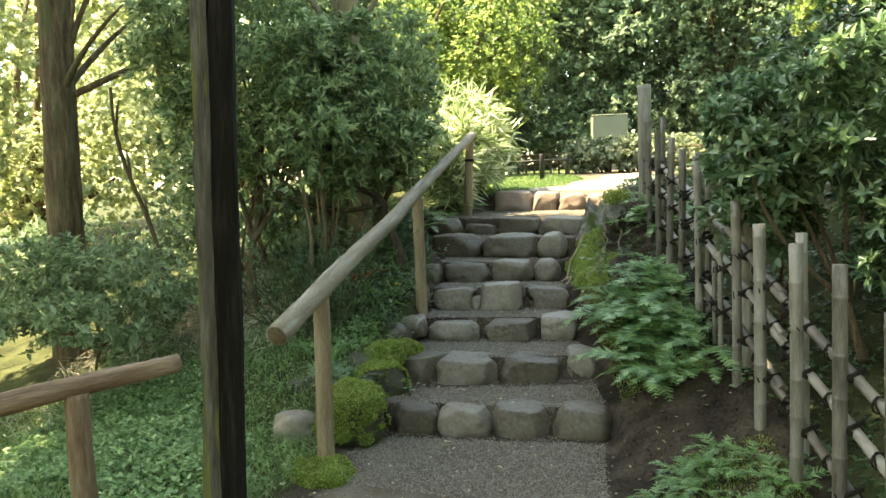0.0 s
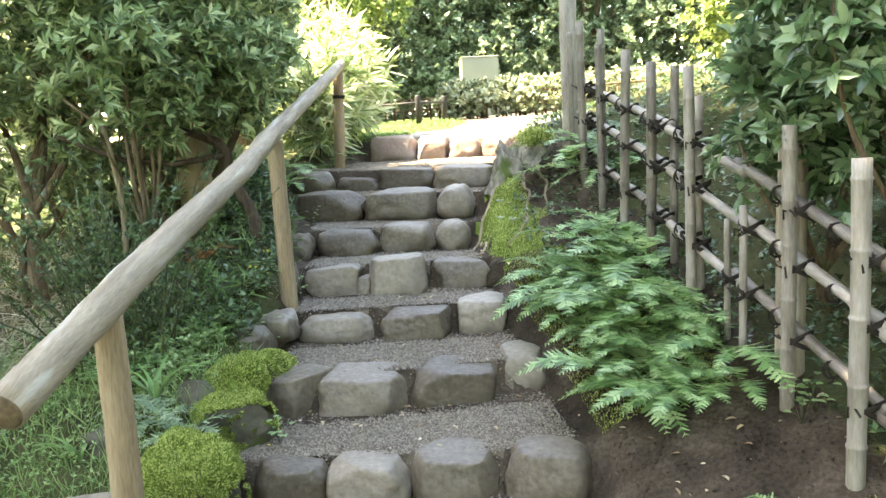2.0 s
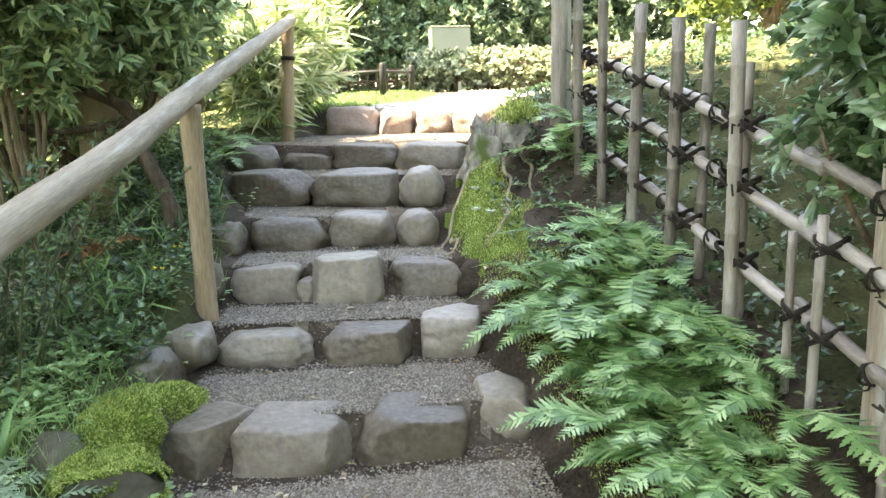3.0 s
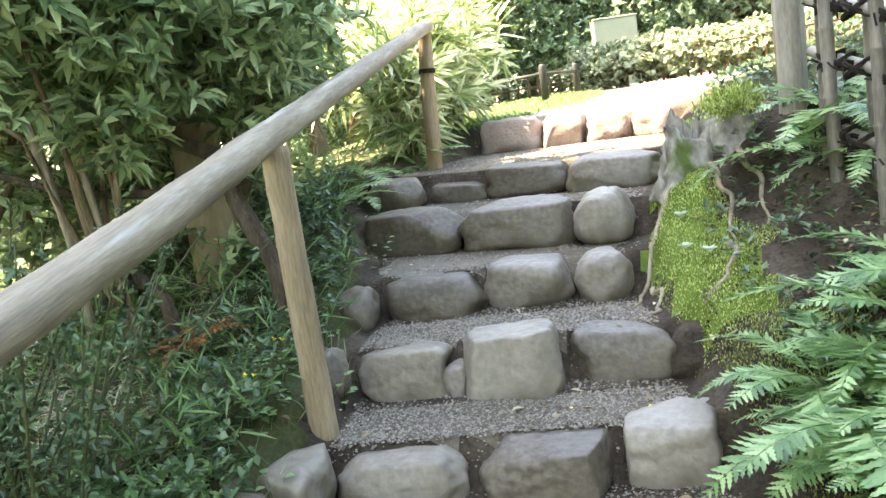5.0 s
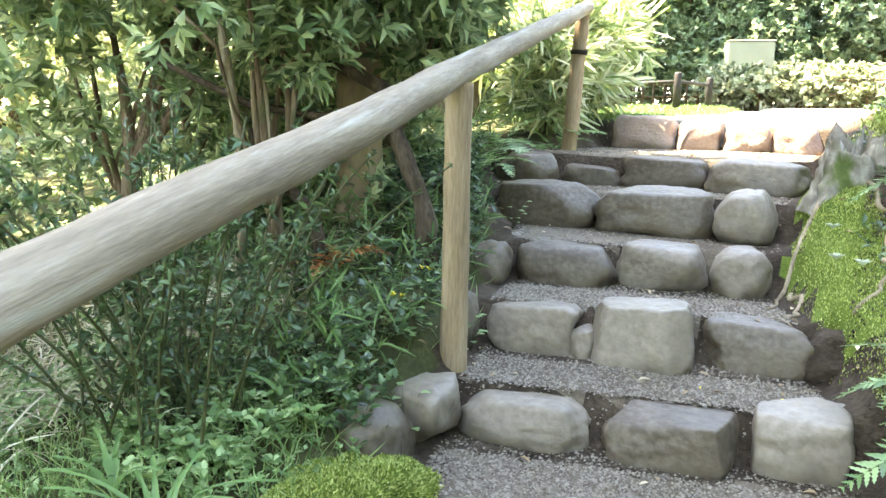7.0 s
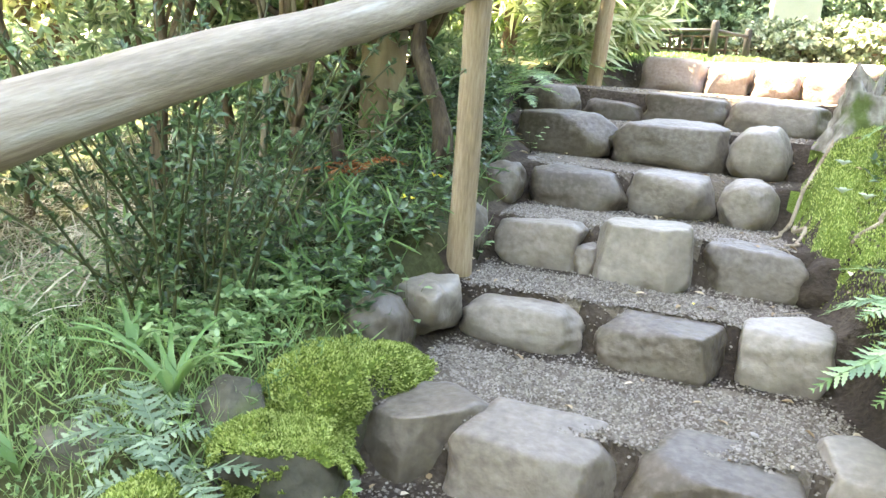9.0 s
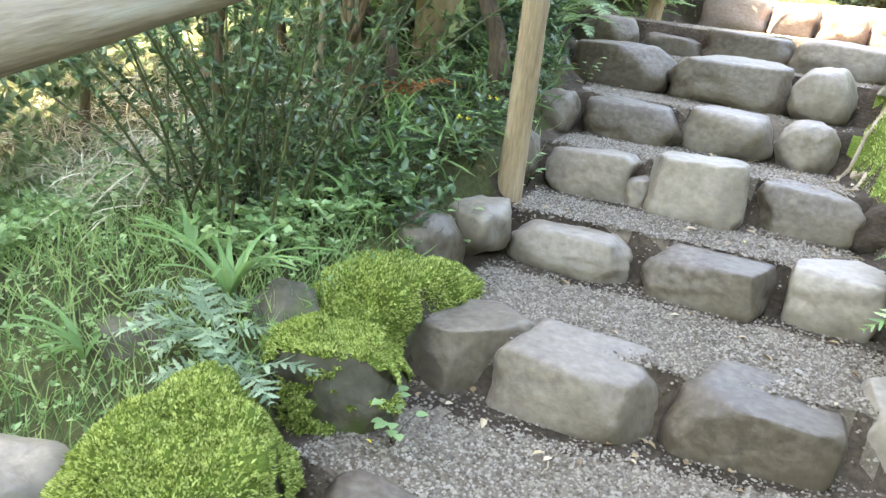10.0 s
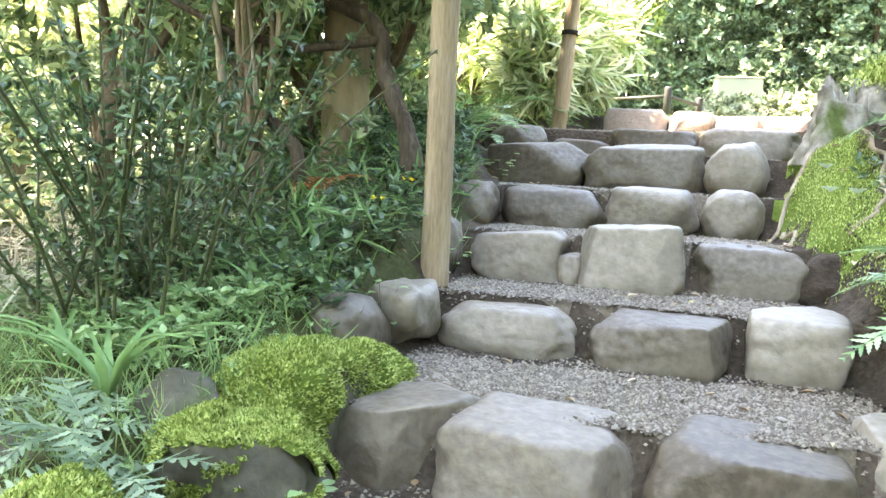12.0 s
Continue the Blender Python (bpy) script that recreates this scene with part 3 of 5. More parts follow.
def log_part(name, pts, r0, r1, mat, seed, parent, label="", n=40):
    """A log whose grain runs along its own z."""
    A, B = Vector(pts[0]), Vector(pts[-1])
    M = Matrix.Translation(A) @ (B - A).to_track_quat("Z", "Y").to_matrix().to_4x4()
    inv = M.inverted()
    return part(name, log_mesh(name, [inv @ Vector(p) for p in pts], r0, r1, mat, seed, n), parent, label, M)


def handrail():
    h = thing("handrail", "weathered grey log handrail on peeled timber posts", "handrail", at=(0, 0, 0))
    pts = [(-0.60, -1.34, 0.80), (-0.635, -0.79, 0.985), (-0.71, -0.3, 1.105), (-0.835, 0.50, 1.275), (-1.0, 1.23, 1.435), (-1.52, 3.96, 2.02)]
    log_part("rail", pts, [0.056, 0.051, 0.047], 0.044, M_LOG, 3, h, "weathered grey log rail", 110)
    P0, P1 = Vector(pts[0]), Vector(pts[1])
    dirn = (P0 - P1).normalized()
    part("cut_end", tube_mesh("cut_end", [P0 - dirn * 0.001, P0 + dirn * 0.003], [0.054, 0.046], M_CUT, 16), h, "dark sawn log end")
    for s, a in ((0.735, 0.4), (0.46, -0.5), (0.22, 0.2), (0.86, -0.2)):
        c = P0.lerp(Vector(pts[4]), s) + Vector((0.043, -0.01, 0.016 + 0.015 * a))
        part("knot", boulder("knot", (0.02, 0.03, 0.02), int(s * 100), M_CUT, sub=2), h, "dark knot", Matrix.Translation(c))
    for top, base, r in (((-0.635, -0.86, 0.925), (-0.668, -0.84, -0.14), 0.048), ((-0.99, 1.23, 1.40), (-0.988, 1.23, 0.35), 0.048), ((-1.54, 3.94, 1.99), (-1.60, 3.93, 0.95), 0.05)):
        post = log_part("post", [base, top], r * 1.04, r * 0.94, M_POST, int(base[1] * 50) + 90, h, "peeled tan timber post")
        if base[1] > 3:
            part("binding", tube_mesh("binding", [(0, 0, 0.77), (0, 0, 0.80)], [r * 1.12, r * 1.12], M_TIE, 16), post, "dark wire binding")
    h2 = thing("log_rail", "reddish-brown log rail on a round timber post", "handrail")
    log_part("rail", [(-0.88, -1.72, 0.74), (-1.15, -2.25, 0.71), (-1.9, -3.6, 0.60)], 0.042, 0.055, M_LOGRED, 8, h2)
    log_part("post", [(-1.08, -2.12, -0.2), (-1.08, -2.12, 0.69)], 0.055, 0.05, M_LOGRED, 9, h2)


handrail()


def gate_post():
    p = thing("gate_post", "weathered square timber post with a grey worn edge, shadowed half painted darker", "post")
    x, y, s = -0.248, -2.245, 0.060
    # the post's shadowed right and lit, worn left are put into two colours
    for name, mat, (a, b) in (("shadow_half", M_SHADOWPOST, (0.0, 1.0)), ("lit_worn_half", M_LITEDGE, (-0.72, -0.004))):
        bm = bmesh.new()
        n = 60
        prof = [(a * s * 1.35, -s), (b * s * 1.35, -s * 0.75), (b * s * 1.35, s * 0.9), (a * s * 1.35, s)]
        rings = []
        for i in range(n + 1):
            z = -0.3 + 3.3 * i / n
            ring = []
            for j, (u, v) in enumerate(prof):
                w = noise.noise((u * 20 + j * 5, v * 20, z * 3.0)) * 0.006 + noise.noise((j, 7, z * 14)) * 0.003
                ring.append(bm.verts.new((u + w, v + w, z)))
            rings.append(ring)
        for r0, r1 in zip(rings, rings[1:]):
            for j in range(4):
                bm.faces.new((r0[j], r0[(j + 1) % 4], r1[(j + 1) % 4], r1[j]))
        bm.faces.new(rings[0][::-1]); bm.faces.new(rings[-1])
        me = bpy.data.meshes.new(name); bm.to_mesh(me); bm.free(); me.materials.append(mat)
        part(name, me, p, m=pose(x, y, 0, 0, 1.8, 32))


gate_post()


# ---- bamboo fence ----
def bamboo_mesh(name, length, r, seed, sides=12):
    g = np.random.default_rng(seed)
    z, zs, rs = 0.0, [], []
    while z < length:
        step = g.uniform(0.16, 0.26)
        for dz, k in ((0.0, 1.0), (0.006, 1.12), (0.012, 1.0), (0.02, 0.97)):
            if z + dz < length:
                zs.append(z + dz); rs.append(r * k)
        z += step
    zs.append(length); rs.append(r)
    pts = [(0.004 * math.sin(3 * q + seed), 0.004 * math.cos(2 * q + seed), q) for q in zs]
    return tube_mesh(name, pts, rs, M_BAMBOO, sides)


def tie_mesh(seed, r):
    """Crossed rope turns with a knot and two loose ends."""
    g = np.random.default_rng(seed)
    parts = []
    for sgn in (-1, 1):
        a = np.linspace(0, 2 * np.pi, 14)
        ring = np.stack([np.cos(a) * r * 1.5, np.sin(a) * r * 1.9, np.sin(a + 0.8) * sgn * r * 1.1], -1)
        for k in (0, 0.008):
            parts.append(tube(ring + np.array([0, 0, k]), 0.006, 6, cap=False))
    for k in range(2):
        e = np.array([g.uniform(-1, 1) * 0.05, -r * 2.2 - g.uniform(0, 0.02), g.uniform(-0.03, 0.03)])
        parts.append(tube([np.array([0, -r * 1.9, 0]), np.array([e[0] * 0.4, e[1], 0.012]), e], 0.004, 5, cap=False))
    V, F = joined(parts)
    return mesh_from("rope_tie", V, F, M_TIE, True)


# along the fence: y, foot, top, side of the rails, radius
FENCE = [(-1.62, -0.02, 1.06, 1, 0.028), (-1.2, 0.08, 1.17, 1, 0.028), (-0.78, 0.18, 1.21, 1, 0.029), (-0.62, 0.24, 1.24, -1, 0.026), (-0.33, 0.28, 1.265, 1, 0.030), 
         (0.06, 0.34, 1.365, 1, 0.026), (0.39, 0.41, 1.05, 1, 0.016), (0.52, 0.44, 0.98, 1, 0.014), (0.84, 0.54, 1.63, 1, 0.024), (0.93, 0.56, 1.5, -1, 0.02),
         (1.31, 0.66, 1.69, 1, 0.026), (1.24, 0.66, 1.66, -1, 0.022), (1.71, 0.77, 1.79, 1, 0.027), (2.1, 0.88, 1.86, 1, 0.024), (2.32, 0.95, 1.98, -1, 0.024), (2.45, 1.0, 2.05, 1, 0.026), (2.53, 1.02, 1.95, 1, 0.022)]


def rail_z(y):
    """Height of the fence's lowest rail."""
    return float(np.interp(y, [-2.4, -0.33, 0.05, 0.83, 1.31, 2.7], [-0.03, 0.479, 0.586, 0.81, 0.90, 1.19]))


def bamboo_fence():
    f = thing("bamboo_fence", "open lattice fence of dry bamboo poles tied with dark rope", "fence")
    n = Vector((0.95, 0.313, 0))
    ties = [tie_mesh(s, 0.026) for s in range(3)]
    lean = random.Random(4)
    for i, (y, foot, top, side, r) in enumerate(FENCE):
        p = Vector((fence_x(y) + 0.03, y, foot - 0.12)) - n * (0.022 + r) * side
        part("post", bamboo_mesh("post", top - foot + 0.12, r, 20 + i), f, m=Matrix.Translation(p) @ Euler((radians(lean.uniform(-1, 1)), radians(lean.uniform(-1, 1)), i * 1.3)).to_matrix().to_4x4())
        for j, k in enumerate((0.0, 0.265, 0.47)):
            z = rail_z(y) + k
            if z < top - 0.03:
                part("rope_tie", ties[(i + j) % 3], f, m=pose(fence_x(y) + 0.02, y, z, 0, 0, -72 + 7 * j))
    for k in (0.0, 0.265, 0.47):
        for a, b in ((-2.3, -0.33), (-0.45, 0.56), (0.46, 1.31), (1.2, 2.75)):
            d = 0.012 if a in (-0.45, 1.2) else 0.0
            A = Vector((fence_x(a) + 0.03 + d, a, rail_z(a) + k + d)); B = Vector((fence_x(b) + 0.03 + d, b, rail_z(b) + k + d))
            me = bamboo_mesh("rail", (B - A).length, 0.022, int(k * 100 + a * 10) + 60)
            part("rail", me, f, m=Matrix.Translation(A) @ (B - A).to_track_quat("Z", "Y").to_matrix().to_4x4())
        for y in (-1.4, -1.0, -0.55, -0.12, 0.22, 1.08, 1.5, 1.9):
            part("rope_tie", ties[int(k * 10 + y * 10) % 3], f, m=pose(fence_x(y) + 0.03, y, rail_z(y) + k, 75, 0, 18) @ Matrix.Diagonal((0.62, 0.62, 0.62, 1)))
    row = [(0.24, 0.09, 0.40, 1.30, 0.056, M_LOG), (2.93, 0.03, 1.0, 2.33, 0.062, M_BAMBOO), (2.79, 0.0, 1.0, 2.02, 0.024, M_BAMBOO), (3.08, 0.05, 1.0, 2.2, 0.035, M_BARKPALE)]
    for y, dx, foot, top, r, mat in row:
        x = fence_x(y) + dx
        log_part("wooden_post", [(x, y, foot - 0.1), (x, y, top)], r, r * 0.95, mat, int(y * 10), f, "thick grey-brown upright post")


bamboo_fence()


# ---- ferns ----
def frond_mesh(name, seed, length=0.42, mat=None, pairs=22, wide=1.15, reach=0.26):
    """An arching fern frond: a midrib with tapering toothed leaflets in pairs."""
    g = np.random.default_rng(seed)
    t = np.linspace(0, 1, 14)
    curve = np.stack([0.03 * np.sin(t * 3 + seed), t * length * 0.92, length * (0.55 * t - 0.62 * t ** 2.1)], -1)
    ribV, ribF = tube(curve, np.linspace(0.0028, 0.0008, 14), 4, cap=False)
    ribF = np.vstack([ribF[:, :3], ribF[:, [0, 2, 3]]])
    parts = [(ribV, ribF)]
    for i in range(pairs):
        u = 0.16 + 0.83 * i / (pairs - 1)
        c = np.array([np.interp(u, t, curve[:, k]) for k in range(3)])
        d = np.array([np.interp(min(u + 0.03, 1), t, curve[:, k]) - np.interp(u - 0.03, t, curve[:, k]) for k in range(3)])
        d /= np.linalg.norm(d)
        L = length * reach * (math.sin(min(1, (u - 0.05) * 1.9) * 1.57) * (1 - u) ** 0.55 + 0.04)
        for s in (-1, 1):
            side = np.array([s, 0.0, 0.0])
            fw = side * 0.85 + d * 0.5 + np.array([0, 0, g.uniform(-0.3, 0.05)])
            up = np.cross(d, side) * s
            n = 8
            W = min(L * 0.19, length * 0.024) * wide
            V, F = [], []
            fw /= np.linalg.norm(fw)
            wd = np.cross(fw, up); wd /= np.linalg.norm(wd)
            for k in range(n + 1):
                q = k / n
                w = W * (1 - q) ** 0.6
                m = c + fw * L * q - up * L * 0.10 * q * q
                tooth = 1.0 if k % 2 == 0 else 0.55
                V += [m + wd * w * tooth + fw * 0.12 * W, m + up * W * 0.12, m - wd * w * tooth + fw * 0.12 * W]
            for k in range(n):
                a, b = 3 * k, 3 * k + 3
                F += [(a, a + 1, b + 1), (a, b + 1, b), (a + 1, a + 2, b + 2), (a + 1, b + 2, b + 1)]
            parts.append((np.array(V), np.array(F)))
    V, F = joined(parts)
    return mesh_from(name, V, F, mat)


FRONDS = [frond_mesh("frond", 10 + i, 0.42 + 0.05 * i, M_FERN) for i in range(4)]
FRONDS_PALE = [frond_mesh("frond", 20 + i, 0.26, M_FERNGREY, 10, 1.9, 0.42) for i in range(2)]
FRONDS_SMALL = [frond_mesh("frond", 30 + i, 0.26, M_FERN, 14, 1.3, 0.32) for i in range(2)]


def fern(x, y, n, size, lean, seed, label, fronds=FRONDS, spread=360, z=None):
    g = np.random.default_rng(seed)
    z = on(x, y) - 0.01 if z is None else z
    f = thing("fern", label, "fern", "ferns on the bank", at=(x, y, z))
    for i in range(n):
        yaw = lean + (i / n - 0.5) * spread + g.uniform(-15, 15)
        s = size * g.uniform(0.75, 1.15)
        part("frond", fronds[int(g.integers(len(fronds)))], f, m=Matrix.LocRotScale((0, 0, 0), Euler((radians(g.uniform(-5, 28)), radians(g.uniform(-12, 12)), radians(yaw))), (s, s, s)))


def ferns():
    g = np.random.default_rng(5)
    i = 0
    for y in np.arange(0.30, 1.95, 0.135):
        for f in (0.36, 0.62, 0.88):
            er, fx = float(right_edge(y)), float(fence_x(y))
            if (y > 1.5 and f < 0.8) or y > 1.75:
                continue
            x = er + (fx - er) * (f + g.uniform(-0.1, 0.1))
            fern(x, y + g.uniform(-0.06, 0.06), 8, g.uniform(0.72, 1.02), 115, 50 + i, "lush green fern arching over the mossy bank", spread=230)
            i += 1
    for x, y, s in ((0.75, 2.75, 1.1), (0.62, 2.6, 1.0), (0.9, 2.45, 0.9)):
        fern(x, y, 8, s, 120, int(200 + y * 40), "large pale fern at the foot of the fence", spread=300)
    for x, y, s in ((1.22, -0.55, 0.7), (1.40, -0.42, 0.8), (1.15, -0.8, 0.75), (1.38, -0.75, 0.8), (1.56, -0.55, 0.75), (1.3, -1.05, 0.8), (1.5, -0.95, 0.8), (1.7, -1.2, 0.8), (1.05, -0.98, 0.6), (1.2, -1.25, 0.65), (1.42, -1.3, 0.7), (1.24, -0.7, 0.55), (1.46, -0.62, 0.6), (1.35, -0.9, 0.6), (1.1, -1.15, 0.5)):
        fern(x, y, 9, s, 100, int(300 - y * 40), "small green fern beside the path edge", FRONDS_SMALL, 360)
    for i in range(26):
        y = g.uniform(-1.5, -0.42)
        er, fx = float(right_edge(y)), float(fence_x(y))
        x = er + (fx - er) * g.uniform(0.42, 1.02)
        fern(x, y, 9, g.uniform(0.55, 0.85), 100, 700 + i, "small green fern beside the path edge", FRONDS_SMALL, 360)
    for x, y, n in ((-0.90, -0.10, 6), (-1.06, -0.05, 6), (-1.2, -0.02, 4)):
        fern(x, y, n, 0.8, 180, int(400 + x * 30), "small pale grey-green fern on a rock", FRONDS_PALE, 340, on(x, y) + 0.05)
    fern(2.15, 1.1, 7, 1.0, 150, 610, "pale sunlit fern behind the bamboo fence", FRONDS_PALE, 300, on(2.15, 1.1) + 0.1)
    for x, y in ((-1.85, 3.25), (-1.75, 2.75), (-1.95, 3.6), (-1.75, 4.1)):
        fern(x, y, 6, 0.9, -90, int(500 + y * 30), "yellow-green fern under the shrub beside the steps", spread=300)


ferns()


# ---- shrubs and trees ----
def limbs(g, base, crown, radii, r, count, parent, mat, name="limb"):
    """Curved limbs from the trunk's fork up into the crown."""
    b, c, rad = np.array(base, float), np.array(crown, float), np.array(radii, float)
    for i in range(count):
        end = c + unit(1, g)[0] * rad * 0.7
        mid = b + (end - b) * 0.5 + g.normal(size=3) * 0.12 * np.linalg.norm(end - b) * np.array([1, 1, 0.4])
        t = np.linspace(0, 1, 12)[:, None]
        P = (1 - t) ** 2 * b + 2 * t * (1 - t) * mid + t ** 2 * end
        part(name, tube_mesh(name, P, np.linspace(r, r * 0.25, 12), mat, 8, 0.004, i), parent)


def leafy(name, label, category, base, crown, radii, g, n, count, length, width, mat, trunk_r=0.06, nlimb=5, blobs=24, template=LEAF4, bark=M_BARK, small=0.38, group="", fork=0.35, trunk=True, droop=0.25):
    ob = thing(name, label, category, group, at=(0, 0, 0))
    b, c = np.array(base, float), np.array(crown, float)
    f = b + (c - b) * fork
    if trunk:
        t = np.linspace(0, 1, 16)[:, None]
        P = b + (f - b) * t + np.stack([np.sin(t[:, 0] * 4 + b[0]) * trunk_r * 0.6 * t[:, 0], np.cos(t[:, 0] * 3 + b[1]) * trunk_r * 0.6 * t[:, 0], 0 * t[:, 0]], -1)
        part("trunk", tube_mesh("trunk", P, np.linspace(trunk_r * 1.15, trunk_r * 0.8, 16), bark, 14, trunk_r * 0.07, 3), ob)
        limbs(g, P[-1], c, radii, trunk_r * 0.6, nlimb, ob, bark)
    p, ax = blob_points(g, c, radii, blobs, n, small)
    V, F = whorls(g, p, ax, count, length, width, template, droop=droop)
    part("crown", mesh_from("crown", V, F, mat), ob)
    return ob


def shrubs():
    g = np.random.default_rng(11)
    dark = "dense evergreen shrub with narrow glossy leaves beside the steps"
    leafy("shrub", dark, "shrub", (-2.3, 2.4, 0.45), (-2.0, 2.15, 2.1), (0.85, 1.0, 1.05), g, 3000, 9, 0.10, 0.0155, M_LEAF, 0.06, 6, 40, LEAF4, fork=0.3)
    leafy("shrub", dark, "shrub", (-2.8, 3.7, 0.9), (-2.75, 3.4, 2.6), (0.85, 1.0, 1.3), g, 1500, 9, 0.10, 0.0155, M_LEAF, 0.06, 5, 38)
    leafy("shrub", dark, "shrub", (-2.7, 1.3, 0.2), (-2.75, 1.35, 2.55), (0.9, 0.95, 1.05), g, 1800, 9, 0.10, 0.0155, M_LEAF, 0.05, 5, 38)
    leafy("shrub", dark, "shrub", (-3.6, 2.8, 0.0), (-3.5, 2.9, 3.3), (1.1, 1.2, 1.2), g, 900, 9, 0.11, 0.017, M_LEAF, 0.06, 5, 30, LEAF2)
    leafy("shrub", "low blue-green bush on the shaded slope", "shrub", (-3.3, 0.0, 0), (-3.3, 0.1, 0.6), (1.0, 1.0, 0.6), g, 1000, 8, 0.08, 0.016, M_LEAFDARK, 0.012, 4, 24, LEAF2)
    leafy("shrub", "low blue-green bush on the shaded slope", "shrub", (-5.0, 1.8, -0.3), (-5.0, 1.8, 0.7), (1.4, 1.4, 0.8), g, 900, 8, 0.09, 0.018, M_LEAFDARK, 0.012, 4, 24, LEAF2)
    leafy("shrub", "low blue-green bush on the shaded slope", "shrub", (-3.5, 3.0, 0.1), (-3.5, 3.0, 0.95), (1.1, 1.0, 0.65), g, 800, 8, 0.09, 0.018, M_LEAFDARK, 0.012, 4, 24, LEAF2)
    leafy("shrub", dark, "shrub", (-3.1, 1.6, on(-3.1, 1.6)), (-3.0, 1.6, 1.55), (0.75, 0.8, 0.65), g, 450, 9, 0.10, 0.0155, M_LEAF, 0.03, 5, 24, LEAF4, fork=0.3)
    low = "low dark leafy shrub filling the shade under taller shrubs"
    leafy("shrub", low, "shrub", (-2.5, 2.5, on(-2.5, 2.5)), (-2.5, 2.5, 1.15), (0.75, 0.9, 0.40), g, 500, 8, 0.09, 0.014, M_LEAF, 0.02, 6, 24, fork=0.15)
    leafy("shrub", low, "shrub", (2.5, 0.5, on(2.5, 0.5)), (2.5, 0.5, on(2.5, 0.5) + 0.5), (0.6, 1.6, 0.45), g, 1200, 8, 0.075, 0.014, M_LEAFGLOSS, 0.02, 6, 26, fork=0.1)
    gl = "glossy broad-leaved evergreen shrub leaning over the bamboo fence"
    leafy("shrub", gl, "shrub", (2.3, 1.2, 0.6), (2.25, 1.15, 1.95), (0.8, 1.0, 0.95), g, 1500, 8, 0.09, 0.02, M_LEAFGLOSS, 0.05, 6, 34, fork=0.25)
    leafy("shrub", gl, "shrub", (1.75, 0.62, 0.5), (1.58, 0.36, 1.42), (0.36, 0.46, 0.42), g, 420, 8, 0.085, 0.019, M_LEAFGLOSS, 0.025, 5, 16, LEAF8, fork=0.25)
    leafy("shrub", gl, "shrub", (2.1, 0.1, 0.5), (1.80, 0.05, 1.78), (0.45, 0.55, 0.45), g, 620, 8, 0.085, 0.019, M_LEAFGLOSS, 0.025, 5, 16, LEAF8, fork=0.25)
    leafy("shrub", gl, "shrub", (2.9, -0.5, 0.3), (2.75, -0.4, 1.75), (0.8, 1.2, 1.2), g, 1800, 8, 0.08, 0.016, M_LEAFGLOSS, 0.05, 5, 30, fork=0.25)
    leafy("shrub", gl, "shrub", (3.2, 1.8, 0.7), (3.0, 2.2, 2.6), (1.0, 1.3, 1.5), g, 1800, 8, 0.09, 0.019, M_LEAFGLOSS, 0.06, 5, 30, LEAF2, fork=0.25)
    for x, y, dx, dy, h, r, m in ((-2.15, 1.35, -0.1, 0.15, 2.2, 0.022, M_BARKPALE), (-2.05, 1.5, 0.12, -0.05, 1.9, 0.018, M_BARKPALE), (-3.2, 2.2, -0.2, 0.1, 2.6, 0.03, M_BARK), (-2.6, 2.5, 0.2, 0.2, 2.5, 0.03, M_BARK), (-3.6, 1.2, -0.3, -0.2, 2.4, 0.028, M_BARK)):
        sap = thing("sapling", "slender bare-stemmed sapling under the shrubs", "sapling", "saplings under the shrubs")
        z = on(x, y)
        t = np.linspace(0, 1, 18)[:, None]
        P = np.array([x, y, z - 0.05]) + np.array([dx, dy, h]) * t + 0.05 * np.stack([np.sin(t[:, 0] * 7 + x * 9), np.cos(t[:, 0] * 6 + y * 9), 0 * t[:, 0]], -1)
        part("trunk", tube_mesh("trunk", P, np.linspace(r, r * 0.5, 18), m, 8, 0.004, 2), sap)
        for k in (8, 11, 14):
            e = P[k] + np.append(g.normal(size=2) * 0.4, 0.3)
            part("branch", tube_mesh("branch", [P[k], (P[k] + e) / 2 + (0, 0, 0.05), e], [r * 0.5, r * 0.4, r * 0.15], m, 6), sap)
    leafy("shrub", dark, "shrub", (-2.0, 1.5, 0.4), (-2.0, 1.3, 1.9), (0.55, 0.6, 0.5), g, 500, 9, 0.10, 0.0155, M_LEAF, 0.03, 6, 20, LEAF4, fork=0.3)
    # old trunk and a curved stem under the shrubs
    ob = thing("tree", "thick pale-barked tree trunk rising from undergrowth", "tree")
    t = np.linspace(0, 1, 24)[:, None]
    b = np.array([-2.0, 2.1, 0.45])
    part("trunk", tube_mesh("trunk", b + np.array([-0.1, 0.1, 3.2]) * t, np.linspace(0.12, 0.095, 24), M_TRUNKTAN, 20, 0.004, 12), ob)
    limbs(g, b + np.array([-0.1, 0.1, 2.4]), (-2.2, 2.3, 3.6), (1.0, 1.0, 0.6), 0.04, 5, ob, M_BARKPALE)
    ob = thing("leaning_tree", "dark slender leaning tree beside the handrail post", "tree")
    P = np.array([(-1.35, 1.66, 0.45), (-1.38, 1.7, 0.86), (-1.42, 1.7, 0.99), (-1.49, 1.7, 1.12), (-1.54, 1.7, 1.23), (-1.53, 1.7, 1.32), (-1.61, 1.7, 1.41), (-1.85, 1.7, 1.5), (-2.14, 1.7, 1.59)])
    part("stem", tube_mesh("stem", np.stack([np.interp(np.linspace(0, 8, 40), np.arange(9), P[:, k]) for k in range(3)], -1), np.linspace(0.05, 0.022, 40), M_BARKDARK, 10, 0.007, 5), ob)
